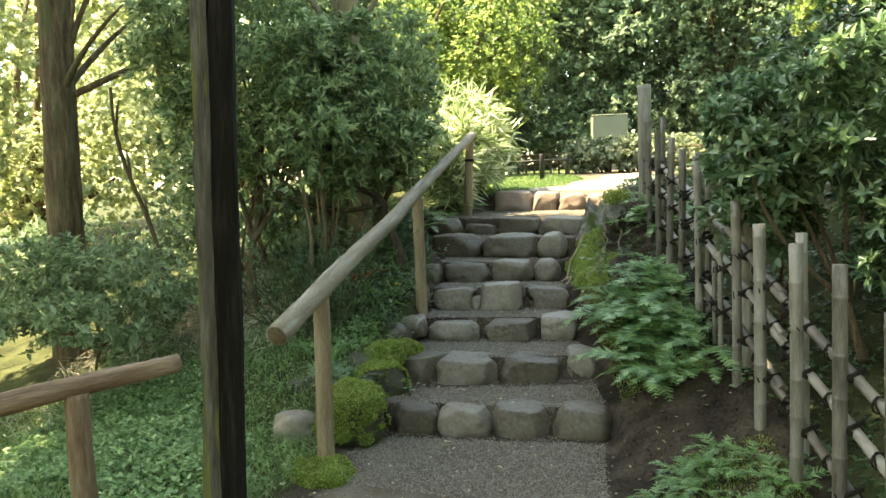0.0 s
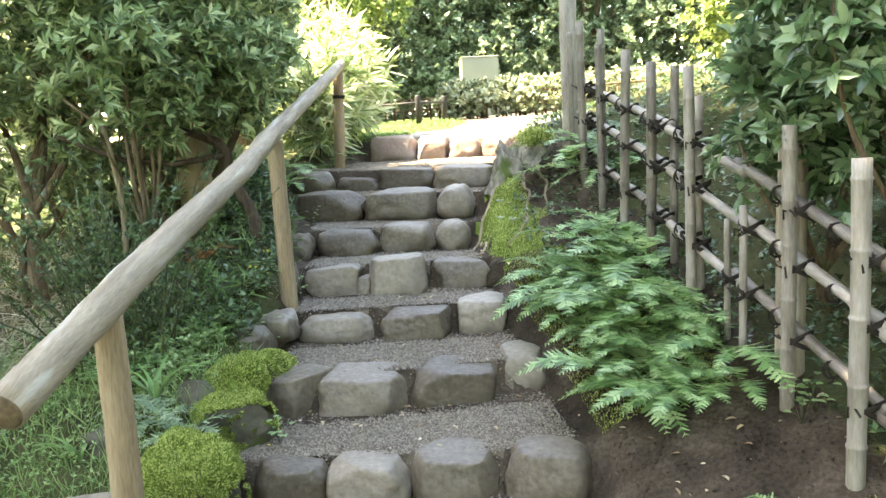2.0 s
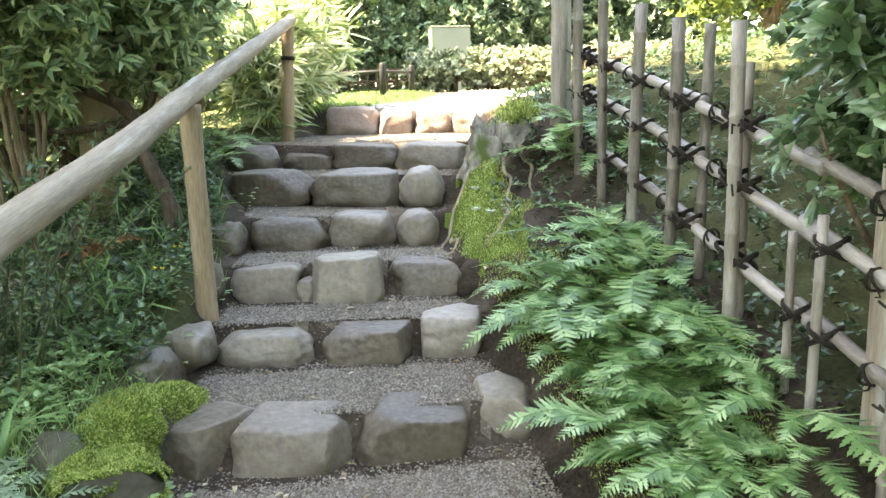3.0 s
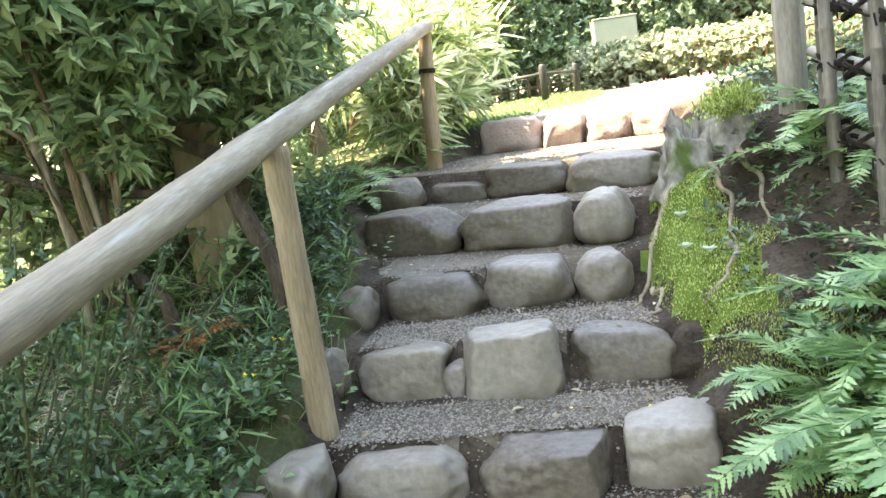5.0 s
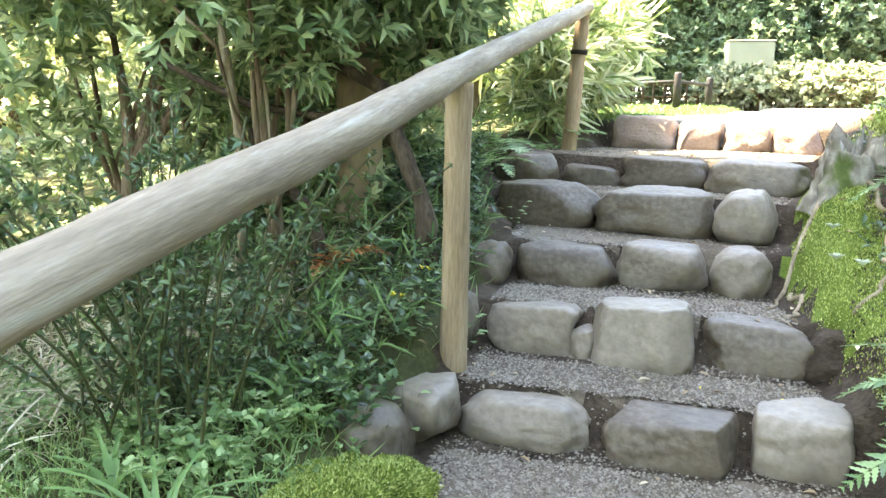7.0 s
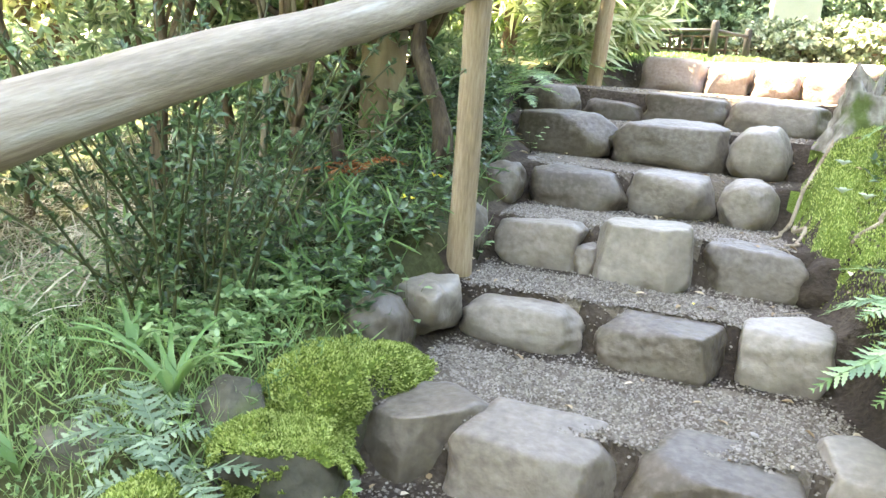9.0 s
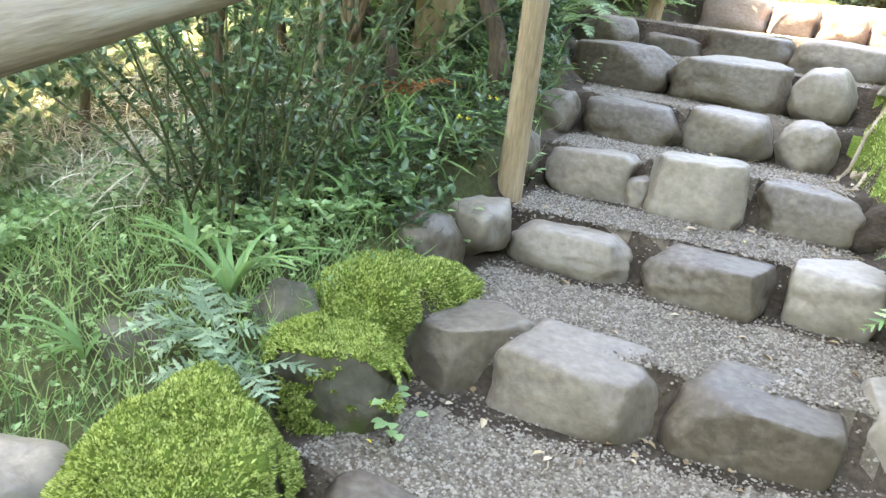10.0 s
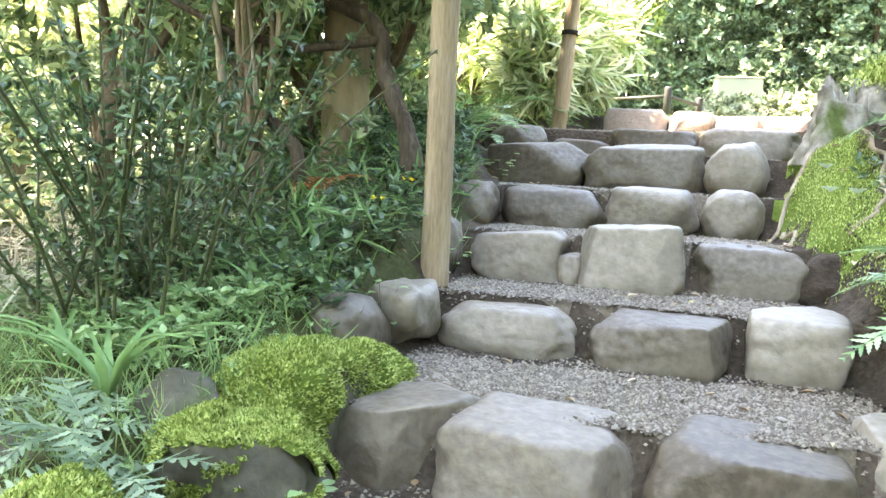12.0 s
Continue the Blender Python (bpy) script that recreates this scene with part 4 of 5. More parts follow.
    part("low_branch", tube_mesh("low_branch", [(-1.74, 1.52, 0.45), (-1.81, 1.5, 0.87), (-1.88, 1.5, 0.93), (-2.0, 1.5, 1.01), (-2.12, 1.5, 1.12), (-2.16, 1.5, 1.22)], [0.034, 0.03, 0.028, 0.024, 0.02, 0.015], M_BARKDARK, 8, 0.005), ob)
    part("side_branch", tube_mesh("side_branch", [(-1.53, 1.7, 1.32), (-1.85, 1.6, 1.28), (-2.1, 1.45, 1.32), (-2.4, 1.2, 1.5)], [0.025, 0.02, 0.017, 0.01], M_BARKDARK, 8, 0.003), ob)
    # bright bamboo grass at the head of the steps
    for x, y, s in ((-1.95, 4.75, 0.85), (-2.05, 5.6, 1.0), (-1.92, 4.3, 0.6), (-2.6, 5.2, 1.1), (-1.85, 5.15, 0.6)):
        leafy("bamboo_grass", "sunlit pale striped bamboo grass clump beside the handrail", "bamboo grass", (x, y, on(x, y)), (x, y, on(x, y) + 0.75 * s), (0.45 * s, 0.5 * s, 0.62 * s), g, 240, 6, 0.27, 0.016, M_SASA, 0.01, 9, 20, LONGLEAF, bark=M_STEM, fork=0.05, droop=0.5)


shrubs()


def trees():
    g = np.random.default_rng(21)
    a = "broadleaf tree with a rounded light green crown"
    spots = [(-5.5, 9, 4.2, M_LEAFFAR), (-5.0, 12.5, 5.0, M_LEAFFAR), (-7.5, 14, 6, M_LEAFFAR), (0.2, 22, 6.5, M_LEAFDARK), (-4.5, 24, 7, M_LEAFDARK), (3.5, 22, 6.5, M_LEAFDARK),
             (3.6, 11.5, 4.6, M_LEAFFAR), (5.5, 7.0, 5, M_LEAFFAR), (5.0, 14, 6, M_LEAFDARK), (8.5, 20, 8, M_LEAFDARK), (-10, 20, 8, M_LEAFDARK), (0.5, 29, 9, M_LEAFDARK), (-8, 30, 10, M_LEAFDARK), (9, 30, 10, M_LEAFDARK)]
    for x, y, h, m in spots:
        z = on(x, y)
        leafy("tree", a, "tree", (x, y, z - 0.1), (x, y, z + h * 0.58), (h * 0.42, h * 0.42, h * 0.45), g, 2300, 8, 0.018 * h + 0.05, 0.006 * h + 0.01, m, 0.03 * h, 6, 34, LEAF2, fork=0.35)
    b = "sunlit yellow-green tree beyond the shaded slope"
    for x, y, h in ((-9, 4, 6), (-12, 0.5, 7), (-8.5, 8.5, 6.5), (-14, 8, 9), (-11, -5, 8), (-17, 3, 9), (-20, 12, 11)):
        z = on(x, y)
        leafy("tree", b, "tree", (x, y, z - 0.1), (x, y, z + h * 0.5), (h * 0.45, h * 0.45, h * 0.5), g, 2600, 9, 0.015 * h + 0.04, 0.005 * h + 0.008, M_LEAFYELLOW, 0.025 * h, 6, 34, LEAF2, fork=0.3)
    # tall trees whose unseen high crowns are added to shade the lower steps
    # all but the first trunk are added too, to carry the crowns
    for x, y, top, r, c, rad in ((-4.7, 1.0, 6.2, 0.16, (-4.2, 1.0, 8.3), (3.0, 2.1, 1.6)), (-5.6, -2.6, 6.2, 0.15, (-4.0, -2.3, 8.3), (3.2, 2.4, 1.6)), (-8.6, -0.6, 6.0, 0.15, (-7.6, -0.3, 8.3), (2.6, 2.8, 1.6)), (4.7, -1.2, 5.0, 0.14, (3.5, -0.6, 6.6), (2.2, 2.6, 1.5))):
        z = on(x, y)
        ob = thing("tree", "tall straight brown-trunked tree with a high dense crown added for shade", "tree")
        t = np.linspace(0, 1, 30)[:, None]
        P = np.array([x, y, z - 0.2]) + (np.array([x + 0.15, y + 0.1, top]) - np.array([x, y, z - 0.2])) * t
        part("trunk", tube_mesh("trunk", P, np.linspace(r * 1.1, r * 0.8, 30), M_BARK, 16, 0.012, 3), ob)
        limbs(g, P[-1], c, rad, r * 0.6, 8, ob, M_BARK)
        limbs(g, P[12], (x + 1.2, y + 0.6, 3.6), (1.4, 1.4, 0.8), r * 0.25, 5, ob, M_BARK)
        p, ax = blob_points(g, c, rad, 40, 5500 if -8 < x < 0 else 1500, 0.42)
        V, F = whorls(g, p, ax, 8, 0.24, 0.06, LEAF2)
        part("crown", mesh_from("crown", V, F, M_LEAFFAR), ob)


trees()


def woods(label, lobes, mat, seed, length, shoots):
    """Dense woodland edge: many lobes of foliage from the ground up."""
    g = np.random.default_rng(seed)
    parts = []
    for (x0, y0), (x1, y1), n in lobes:
        for i in range(n):
            k = (i + g.uniform()) / n
            x, y = x0 + (x1 - x0) * k + g.normal() * 1.2, y0 + (y1 - y0) * k + g.normal() * 1.2
            r = g.uniform(1.3, 2.6)
            c = (x, y, on(x, y) + g.uniform(0.3, 7.5))
            p, ax = blob_points(g, c, (r, r, r * 0.85), 7, shoots, 0.5)
            parts.append(whorls(g, p, ax, 5, length, length * 0.24, LEAF2))
    V, F = joined(parts)
    tagged(new("far_woods", mesh_from("far_woods", V, F, mat)), label, "woods", kind="stuff")


woods("dense blue-green woodland behind the terrace", [((-13, 20), (-2, 23), 95), ((-2, 23), (14, 22), 115), ((14, 23), (18, 8), 30)], M_LEAFDARK, 61, 0.21, 300)
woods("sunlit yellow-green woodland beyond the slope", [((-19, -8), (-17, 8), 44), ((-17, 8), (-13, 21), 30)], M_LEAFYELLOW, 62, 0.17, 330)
# this last woodland is never in view; added to cut light from behind
woods("unseen dark woodland added behind the lower path to block light", [((-14, -9), (12, -9), 60), ((12, -9), (15, 8), 30)], M_LEAFFAR, 63, 0.6, 50)


# ---- ground cover ----
def ground_cover():
    g = np.random.default_rng(31)
    # gravel chips
    p = scatter_on(g, 70000, -1.9, 1.1, -2.4, 5.2, lambda x, y: (x > left_edge(y) - 0.03) & (x < right_edge(y) - 0.02) & (g.uniform(size=len(x)) < np.where((y < 1.8) & (y > -0.9), 1, 0.45)))
    p = np.vstack([p, scatter_on(g, 120000, -1.1, 0.95, -1.0, 2.3, lambda x, y: (x > left_edge(y) - 0.02) & (x < right_edge(y) - 0.04))])
    bare = np.zeros(len(p), bool)
    for a, b in ROWLINE:
        d = p[:, 1] - (a + b * np.clip(p[:, 0], -1.8, 0.9))
        bare |= (d > -0.07) & (d < 0.14)
    p = p[~bare | (g.uniform(size=len(p)) < 0.25)]
    n = len(p)
    octv = np.array([(1, 0, -.2), (0, 1, -.2), (-1, 0, -.2), (0, -1, -.2), (0, 0, .6)], float)
    octf = np.array([(0, 1, 4), (1, 2, 4), (2, 3, 4), (3, 0, 4)])
    s = g.uniform(0.0022, 0.0062, n) * np.where(g.uniform(size=n) < 0.05, 1.7, 1)
    f, u = unit(n, g) * np.array([1, 1, 0.25]), unit(n, g) * 0.45 + np.array([0, 0, 1])
    V, F = scatter((octv, octf), p + np.array([0, 0, 0.002]), f, u, s * 1.2, s)
    tagged(new("gravel", mesh_from("gravel", V, F, M_PEBBLE)), "loose pale grey gravel chips on the path", "gravel", kind="stuff")
    # grass and small weeds on the left bank
    keep = lambda x, y: (x < left_edge(y) - 0.06 - 0.12 * g.uniform(size=len(x))) & (vnoise(np.stack([x * 1.4, y * 1.4, 0 * x], -1), 9) > -0.35)
    p = scatter_on(g, 46000, -4.5, -0.5, -3.0, 3.4, lambda x, y: keep(x, y) & ((y < 0.7) | (g.uniform(size=len(x)) < 0.25)))
    n = len(p)
    fw = unit(n, g) * 0.6 + np.array([0, 0, 0.75])
    V, F = scatter(BLADE, p, fw, unit(n, g), g.uniform(0.06, 0.17, n), g.uniform(0.0012, 0.0028, n))
    tagged(new("grass", mesh_from("grass", V, F, M_GRASS)), "fresh green grass blades on the shaded bank", "grass", kind="stuff")
    p = scatter_on(g, 15000, -4.5, -0.5, -3.2, 3.0, lambda x, y: keep(x, y) & ((y < 0.7) | (g.uniform(size=len(x)) < 0.2)))
    n = len(p)
    V, F = whorls(g, p + np.array([0, 0, 0.05]) * g.uniform(0.3, 1.5, (n, 1)), unit(n, g) * 0.3 + np.array([0, 0, 1.0]), 4, 0.024, 0.0065, LEAF4, 1.9, 0.12)
    tagged(new("ground_weeds", mesh_from("ground_weeds", V, F, M_WEED)), "low broad-leaved weeds covering the bank", "weeds", kind="stuff")
    p = scatter_on(g, 8500, -3.4, -0.8, -1.8, 0.8, lambda x, y: (x < left_edge(y) - 0.22) & (vnoise(np.stack([x * 2.2, y * 2.2, 0 * x], -1), 23) > -0.2))
    n = len(p)
    V, F = whorls(g, p + np.array([0, 0, 0.07]) * g.uniform(0.3, 1.5, (n, 1)), unit(n, g) * 0.25 + np.array([0, 0, 1.0]), 5, 0.036, 0.0115, OVAL, 2.0, 0.1)
    tagged(new("broad_weeds", mesh_from("broad_weeds", V, F, M_WEED)), "pale green broad-leaved weeds among the grass", "weeds", kind="stuff")
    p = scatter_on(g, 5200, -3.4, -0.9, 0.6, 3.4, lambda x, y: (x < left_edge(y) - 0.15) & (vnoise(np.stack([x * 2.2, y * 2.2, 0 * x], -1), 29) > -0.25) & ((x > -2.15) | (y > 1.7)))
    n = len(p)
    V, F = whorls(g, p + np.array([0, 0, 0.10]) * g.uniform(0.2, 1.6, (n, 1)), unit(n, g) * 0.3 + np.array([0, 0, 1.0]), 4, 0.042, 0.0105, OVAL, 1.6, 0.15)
    tagged(new("shade_weeds", mesh_from("shade_weeds", V, F, M_LEAFSHADED)), "green leafy weeds under shrubs, shade put into their dark colour", "weeds", kind="stuff")
    p = scatter_on(g, 9000, -5.0, -1.4, -0.6, 4.5, lambda x, y: (x < left_edge(y) - 0.6) & (vnoise(np.stack([x * 1.1, y * 1.1, 0 * x], -1), 14) > -0.12))
    n = len(p)
    V, F = scatter(BLADE, p + np.array([0, 0, 0.04]) * g.uniform(0.3, 2.5, (n, 1)), unit(n, g) * np.array([1, 1, 0.25]), unit(n, g) * 0.4 + np.array([0, 0, 1]), g.uniform(0.10, 0.26, n), g.uniform(0.0012, 0.0035, n))
    tagged(new("dry_grass", mesh_from("dry_grass", V, F, M_DRYGRASS)), "pale dry fallen grass blades under the shrubs", "dry grass", kind="stuff")
    p = scatter_on(g, 5000, -4.2, -1.75, 0.2, 2.6, lambda x, y: vnoise(np.stack([x * 1.6, y * 1.6, 0 * x], -1), 44) > -0.1)
    n = len(p)
    V, F = scatter(BLADE, p + np.array([0, 0, 0.12]) * g.uniform(0.2, 1.6, (n, 1)), unit(n, g) * np.array([1, 1, 0.35]), unit(n, g) * 0.4 + np.array([0, 0, 1]), g.uniform(0.10, 0.26, n), g.uniform(0.0015, 0.004, n))
    tagged(new("straw", mesh_from("straw", V, F, M_DRYGRASS)), "tangled pale straw on the slope behind the bush", "straw", kind="stuff")
    p = scatter_on(g, 600, -2.6, -1.05, 0.7, 4.0, lambda x, y: (x < left_edge(y) - 0.12) & (vnoise(np.stack([x * 2, y * 2, 0 * x], -1), 17) > -0.3))
    n = len(p)
    V, F = whorls(g, p + np.array([0, 0, 0.10]) * g.uniform(0.3, 1.8, (n, 1)), unit(n, g) * 0.35 + np.array([0, 0, 1.0]), 4, 0.12, 0.006, LONGLEAF, 1.0, 0.35)
    tagged(new("low_bamboo_grass", mesh_from("low_bamboo_grass", V, F, M_STRAP)), "low narrow-leaved bamboo grass under the shrubs", "bamboo grass", kind="stuff")
    p = scatter_on(g, 9000, -2.6, -0.6, 5.2, 9.5, lambda x, y: (x < left_edge(y) - 0.02))
    n = len(p)
    V, F = scatter(LEAF2, p, unit(n, g) * 0.6 + np.array([0, 0, 0.8]), unit(n, g), g.uniform(0.03, 0.07, n), g.uniform(0.002, 0.004, n))
    tagged(new("lawn", mesh_from("lawn", V, F, M_GRASS)), "short sunlit lawn grass on the terrace", "lawn", kind="stuff")
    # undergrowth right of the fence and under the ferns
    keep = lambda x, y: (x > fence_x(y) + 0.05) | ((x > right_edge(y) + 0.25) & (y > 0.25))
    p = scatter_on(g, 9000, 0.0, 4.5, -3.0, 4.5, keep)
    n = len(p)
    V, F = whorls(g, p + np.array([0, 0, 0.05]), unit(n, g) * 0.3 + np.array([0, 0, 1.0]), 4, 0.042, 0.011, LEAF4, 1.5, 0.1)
    tagged(new("undergrowth", mesh_from("undergrowth", V, F, M_LEAFSHADED)), "leafy undergrowth along the bamboo fence, its colour darkened for shade", "undergrowth", kind="stuff")
    # moss on the mound beside the stump and among the ferns
    def mossy(x, y):
        f = (x - right_edge(y)) / np.maximum(fence_x(y) - right_edge(y), 0.35)
        w = vnoise(np.stack([x * 5, y * 5, 0 * x], -1), 4) * 0.2
        return ((f > 0.03) & (f + w < 0.5) & (y > 1.7) & (y < 3.5)) | ((f > 0.1) & (f + w < 0.75) & (y > 0.25) & (y < 1.75)) | ((f + w > 0.45) & (f < 1.0) & (y < -0.4))
    p = np.vstack([scatter_on(g, 120000, -0.2, 1.4, 0.2, 3.5, mossy), scatter_on(g, 20000, 0.9, 2.0, -1.5, -0.4, mossy)])
    n = len(p)
    V, F = scatter(LEAF2, p, unit(n, g) * 0.6 + np.array([0, 0, 1]), unit(n, g), g.uniform(0.006, 0.016, n), 0.0022)
    tagged(new("moss", mesh_from("moss", V, F, M_MOSSTUFT)), "bright green cushion moss on the bank", "moss", kind="stuff")
    # crumbs of earth on the bare bank
    p = scatter_on(g, 16000, 0.2, 2.0, -1.4, 3.2, lambda x, y: (x > right_edge(y) - 0.12) & (x < fence_x(y) + 0.15))
    n = len(p)
    q = g.uniform(0.003, 0.011, n)
    V, F = scatter((octv, octf), p, unit(n, g), unit(n, g) * 0.5 + np.array([0, 0, 1]), q, q)
    tagged(new("soil_crumbs", mesh_from("soil_crumbs", V, F, M_SOIL)), "dark crumbly earth on the bare bank", "soil", kind="stuff")
    p = scatter_on(g, 260, 0.5, 1.9, -1.2, 2.8, lambda x, y: (x > right_edge(y)) & (x < fence_x(y)))
    n = len(p)
    V, F = scatter(LEAF8, p + np.array([0, 0, 0.01]), unit(n, g) * np.array([1, 1, 0.25]), unit(n, g) * 0.3 + np.array([0, 0, 1]), g.uniform(0.02, 0.05, n), g.uniform(0.005, 0.011, n))
    tagged(new("leaf_litter", mesh_from("leaf_litter", V, F, M_DEADLEAF)), "dry leaves lying on the earth bank", "leaves", kind="stuff")
    # fallen leaves and twigs
    p = scatter_on(g, 800, -2.2, 2.0, -2.5, 4.0, lambda x, y: x > -9)
    n = len(p)
    V, F = scatter(LEAF8, p + np.array([0, 0, 0.008]), unit(n, g) * np.array([1, 1, 0.12]), unit(n, g) * 0.3 + np.array([0, 0, 1]), g.uniform(0.015, 0.045, n), g.uniform(0.005, 0.012, n))
    tagged(new("fallen_leaves", mesh_from("fallen_leaves", V, F, M_DEADLEAF)), "scattered dry pale fallen leaves", "leaves", kind="stuff")


ground_cover()


def twigs():
    g = np.random.default_rng(91)
    for i in range(26):
        x, y = g.uniform(-0.7, 0.7), g.uniform(-0.6, 1.9)
        if not (float(left_edge(y)) < x < float(right_edge(y))):
            continue
        a, L = g.uniform(0, 6.28), g.uniform(0.04, 0.13)
        P = np.array([(x + math.cos(a) * L * q + 0.01 * math.sin(9 * q + i), y + math.sin(a) * L * q, 0) for q in (0, 0.33, 0.66, 1)])
        P[:, 2] = land(P[:, 0], P[:, 1]) + 0.006
        tagged(new("twig", tube_mesh("twig", P, [0.0025, 0.0022, 0.002, 0.001], M_BARKPALE, 5)), "thin pale dry twig on the gravel", "twig", "twigs on the gravel")


twigs()


def stem_bush():
    """A bush of many thin upright dark stems with small leaves."""
    g = np.random.default_rng(41)
    x0, y0 = -1.52, 0.48
    ob = thing("bush", "upright bush of thin dark green stems and small leaves", "bush", at=(0, 0, 0))
    z0 = on(x0, y0)
    pos, ax = [], []
    for i in range(64):
        b = np.array([x0 + g.normal() * 0.13, y0 + g.normal() * 0.13, z0 - 0.03])
        d = np.array([g.normal() * 0.34 - 0.06, g.normal() * 0.34, 1.0]); h = g.uniform(0.6, 1.25)
        t = np.linspace(0, 1, 8)[:, None]
        P = b + d * h * t + np.array([d[0], d[1], -0.25]) * 0.3 * h * t ** 2
        part("stem", tube_mesh("stem", P, np.linspace(0.006, 0.0022, 8), M_STEM, 5), ob)
        k = g.uniform(0.12, 1.0, 26)
        pos.append(np.stack([np.interp(k, t[:, 0], P[:, j]) for j in range(3)], -1))
    pos = np.vstack(pos)
    axs = unit(len(pos), g) * 0.7 + np.array([0, 0, 0.5])
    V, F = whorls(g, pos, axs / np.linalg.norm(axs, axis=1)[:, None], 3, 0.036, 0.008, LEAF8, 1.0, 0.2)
    part("leaves", mesh_from("leaves", V, F, M_LEAFSHADED), ob)


stem_bush()


def strap_weed(x, y, seed, n=11, L=0.26):
    g = np.random.default_rng(seed)
    ob = thing("weed", "tall weed with long toothed strap leaves", "weed", at=(x, y, on(x, y)))
    for i in range(n):
        a = g.uniform(0, 6.28)
        d = np.array([math.cos(a), math.sin(a)])
        l = L * g.uniform(0.7, 1.2)
        V, F = [], []
        for k in range(9):
            q = k / 8
            w = 0.013 * math.sin(min(1, q * 1.4 + 0.12) * 2.6) * (1.0 if k % 2 else 0.72)
            c = np.array([d[0] * l * (0.25 * q + 0.45 * q * q), d[1] * l * (0.25 * q + 0.45 * q * q), l * (1.0 * q - 0.5 * q * q)])
            s = np.array([-d[1], d[0], 0]) * w
            V += [c + s + (0, 0, 0.004), c, c - s + (0, 0, 0.004)]
        for k in range(8):
            a0, b0 = 3 * k, 3 * k + 3
            F += [(a0, a0 + 1, b0 + 1), (a0, b0 + 1, b0), (a0 + 1, a0 + 2, b0 + 2), (a0 + 1, b0 + 2, b0 + 1)]
        part("leaf", mesh_from("leaf", V, F, M_STRAP), ob)


for i, (x, y) in enumerate(((-1.16, 0.10), (-1.42, 0.18), (-1.35, -0.2), (-1.2, 0.62), (-1.5, -0.5))):
    strap_weed(x, y, 60 + i, 13 if i == 0 else 7, 0.36 if i == 0 else 0.22)


def pale_plant(x, y, seed):
    g = np.random.default_rng(seed)
    ob = thing("seedling", "small seedling with pale silvery leaves on moss", "seedling", at=(x, y, on(x, y)))
    for i in range(6):
        a = i * 1.05 + g.uniform(-0.3, 0.3)
        V, F = scatter(LEAF8, np.array([[0, 0, 0.02]]), np.array([[math.cos(a), math.sin(a), 0.9]]), np.array([[0, 0, 1.0]]), 0.04, 0.012)
        part("leaf", mesh_from("leaf", V, F, M_PALELEAF), ob)


pale_plant(0.13, 2.2, 1)
pale_plant(0.22, 2.12, 2)
pale_plant(0.10, 2.42, 3)
RUST = [frond_mesh("frond", 33, 0.26, M_RUST, 12)]
fern(-1.62, 1.38, 7, 1.0, 0, 77, "dead rust-red fern under the shrub", RUST, 360, on(-1.62, 1.38) + 0.10)


def clover(x, y, seed, flower=False, size=1.0):
    """A little broad-leaved seedling, here and there with a yellow flower."""
    g = np.random.default_rng(seed)
    ob = thing("seedling", "small green seedling with round leaves beside gravel", "seedling", at=(x, y, on(x, y)))
    for i in range(9):
        a = g.uniform(0, 6.28)
        h, r = g.uniform(0.03, 0.14) * size, g.uniform(0.01, 0.06) * size
        c = np.array([math.cos(a) * r, math.sin(a) * r, h])
        part("stem", tube_mesh("stem", [(0, 0, -0.01), c * 0.5 + (0, 0, 0.01), c], [0.0015, 0.001, 0.001], M_STEM, 4), ob)
        V, F = scatter(OVAL, c[None], np.array([[math.cos(a), math.sin(a), 0.1]]), np.array([[0, 0, 1.0]]), 0.032 * size, 0.014 * size)
        part("leaf", mesh_from("leaf", V, F, M_WEED), ob)
    if flower:
        for k in range(2):
            V, F = whorls(g, np.array([[0.03 * k, 0.01, 0.17]]), np.array([[0, 0, 1.0]]), 7, 0.014, 0.005, LEAF8, 1.0, 0.0)
            part("flower", mesh_from("flower", V, F, M_YELLOW), ob, "tiny yellow flower")


M_YELLOW = leaf_material("yellow_petal", (0.55, 0.42, 0.03), (0.75, 0.60, 0.05), (0.85, 0.75, 0.12), 0.6, 0.2)
for i, (x, y, fl) in enumerate(((-1.12, 1.22, True), (-0.95, 0.86, False), (-1.08, 1.1, False), (-0.63, 0.16, False), (-0.58, 0.10, False), (1.50, -0.06, False), (1.56, 0.0, False), (1.48, 0.08, False), (1.3, 0.5, False), (1.22, 0.7, False), (1.1, 0.42, False), (1.28, 0.95, False), (-1.2, 1.6, False), (-1.3, 2.4, False), (-1.02, 1.42, False), (-1.12, 1.04, True), (-0.80, 0.16, False))):
    clover(x, y, 80 + i, fl, 1.0)


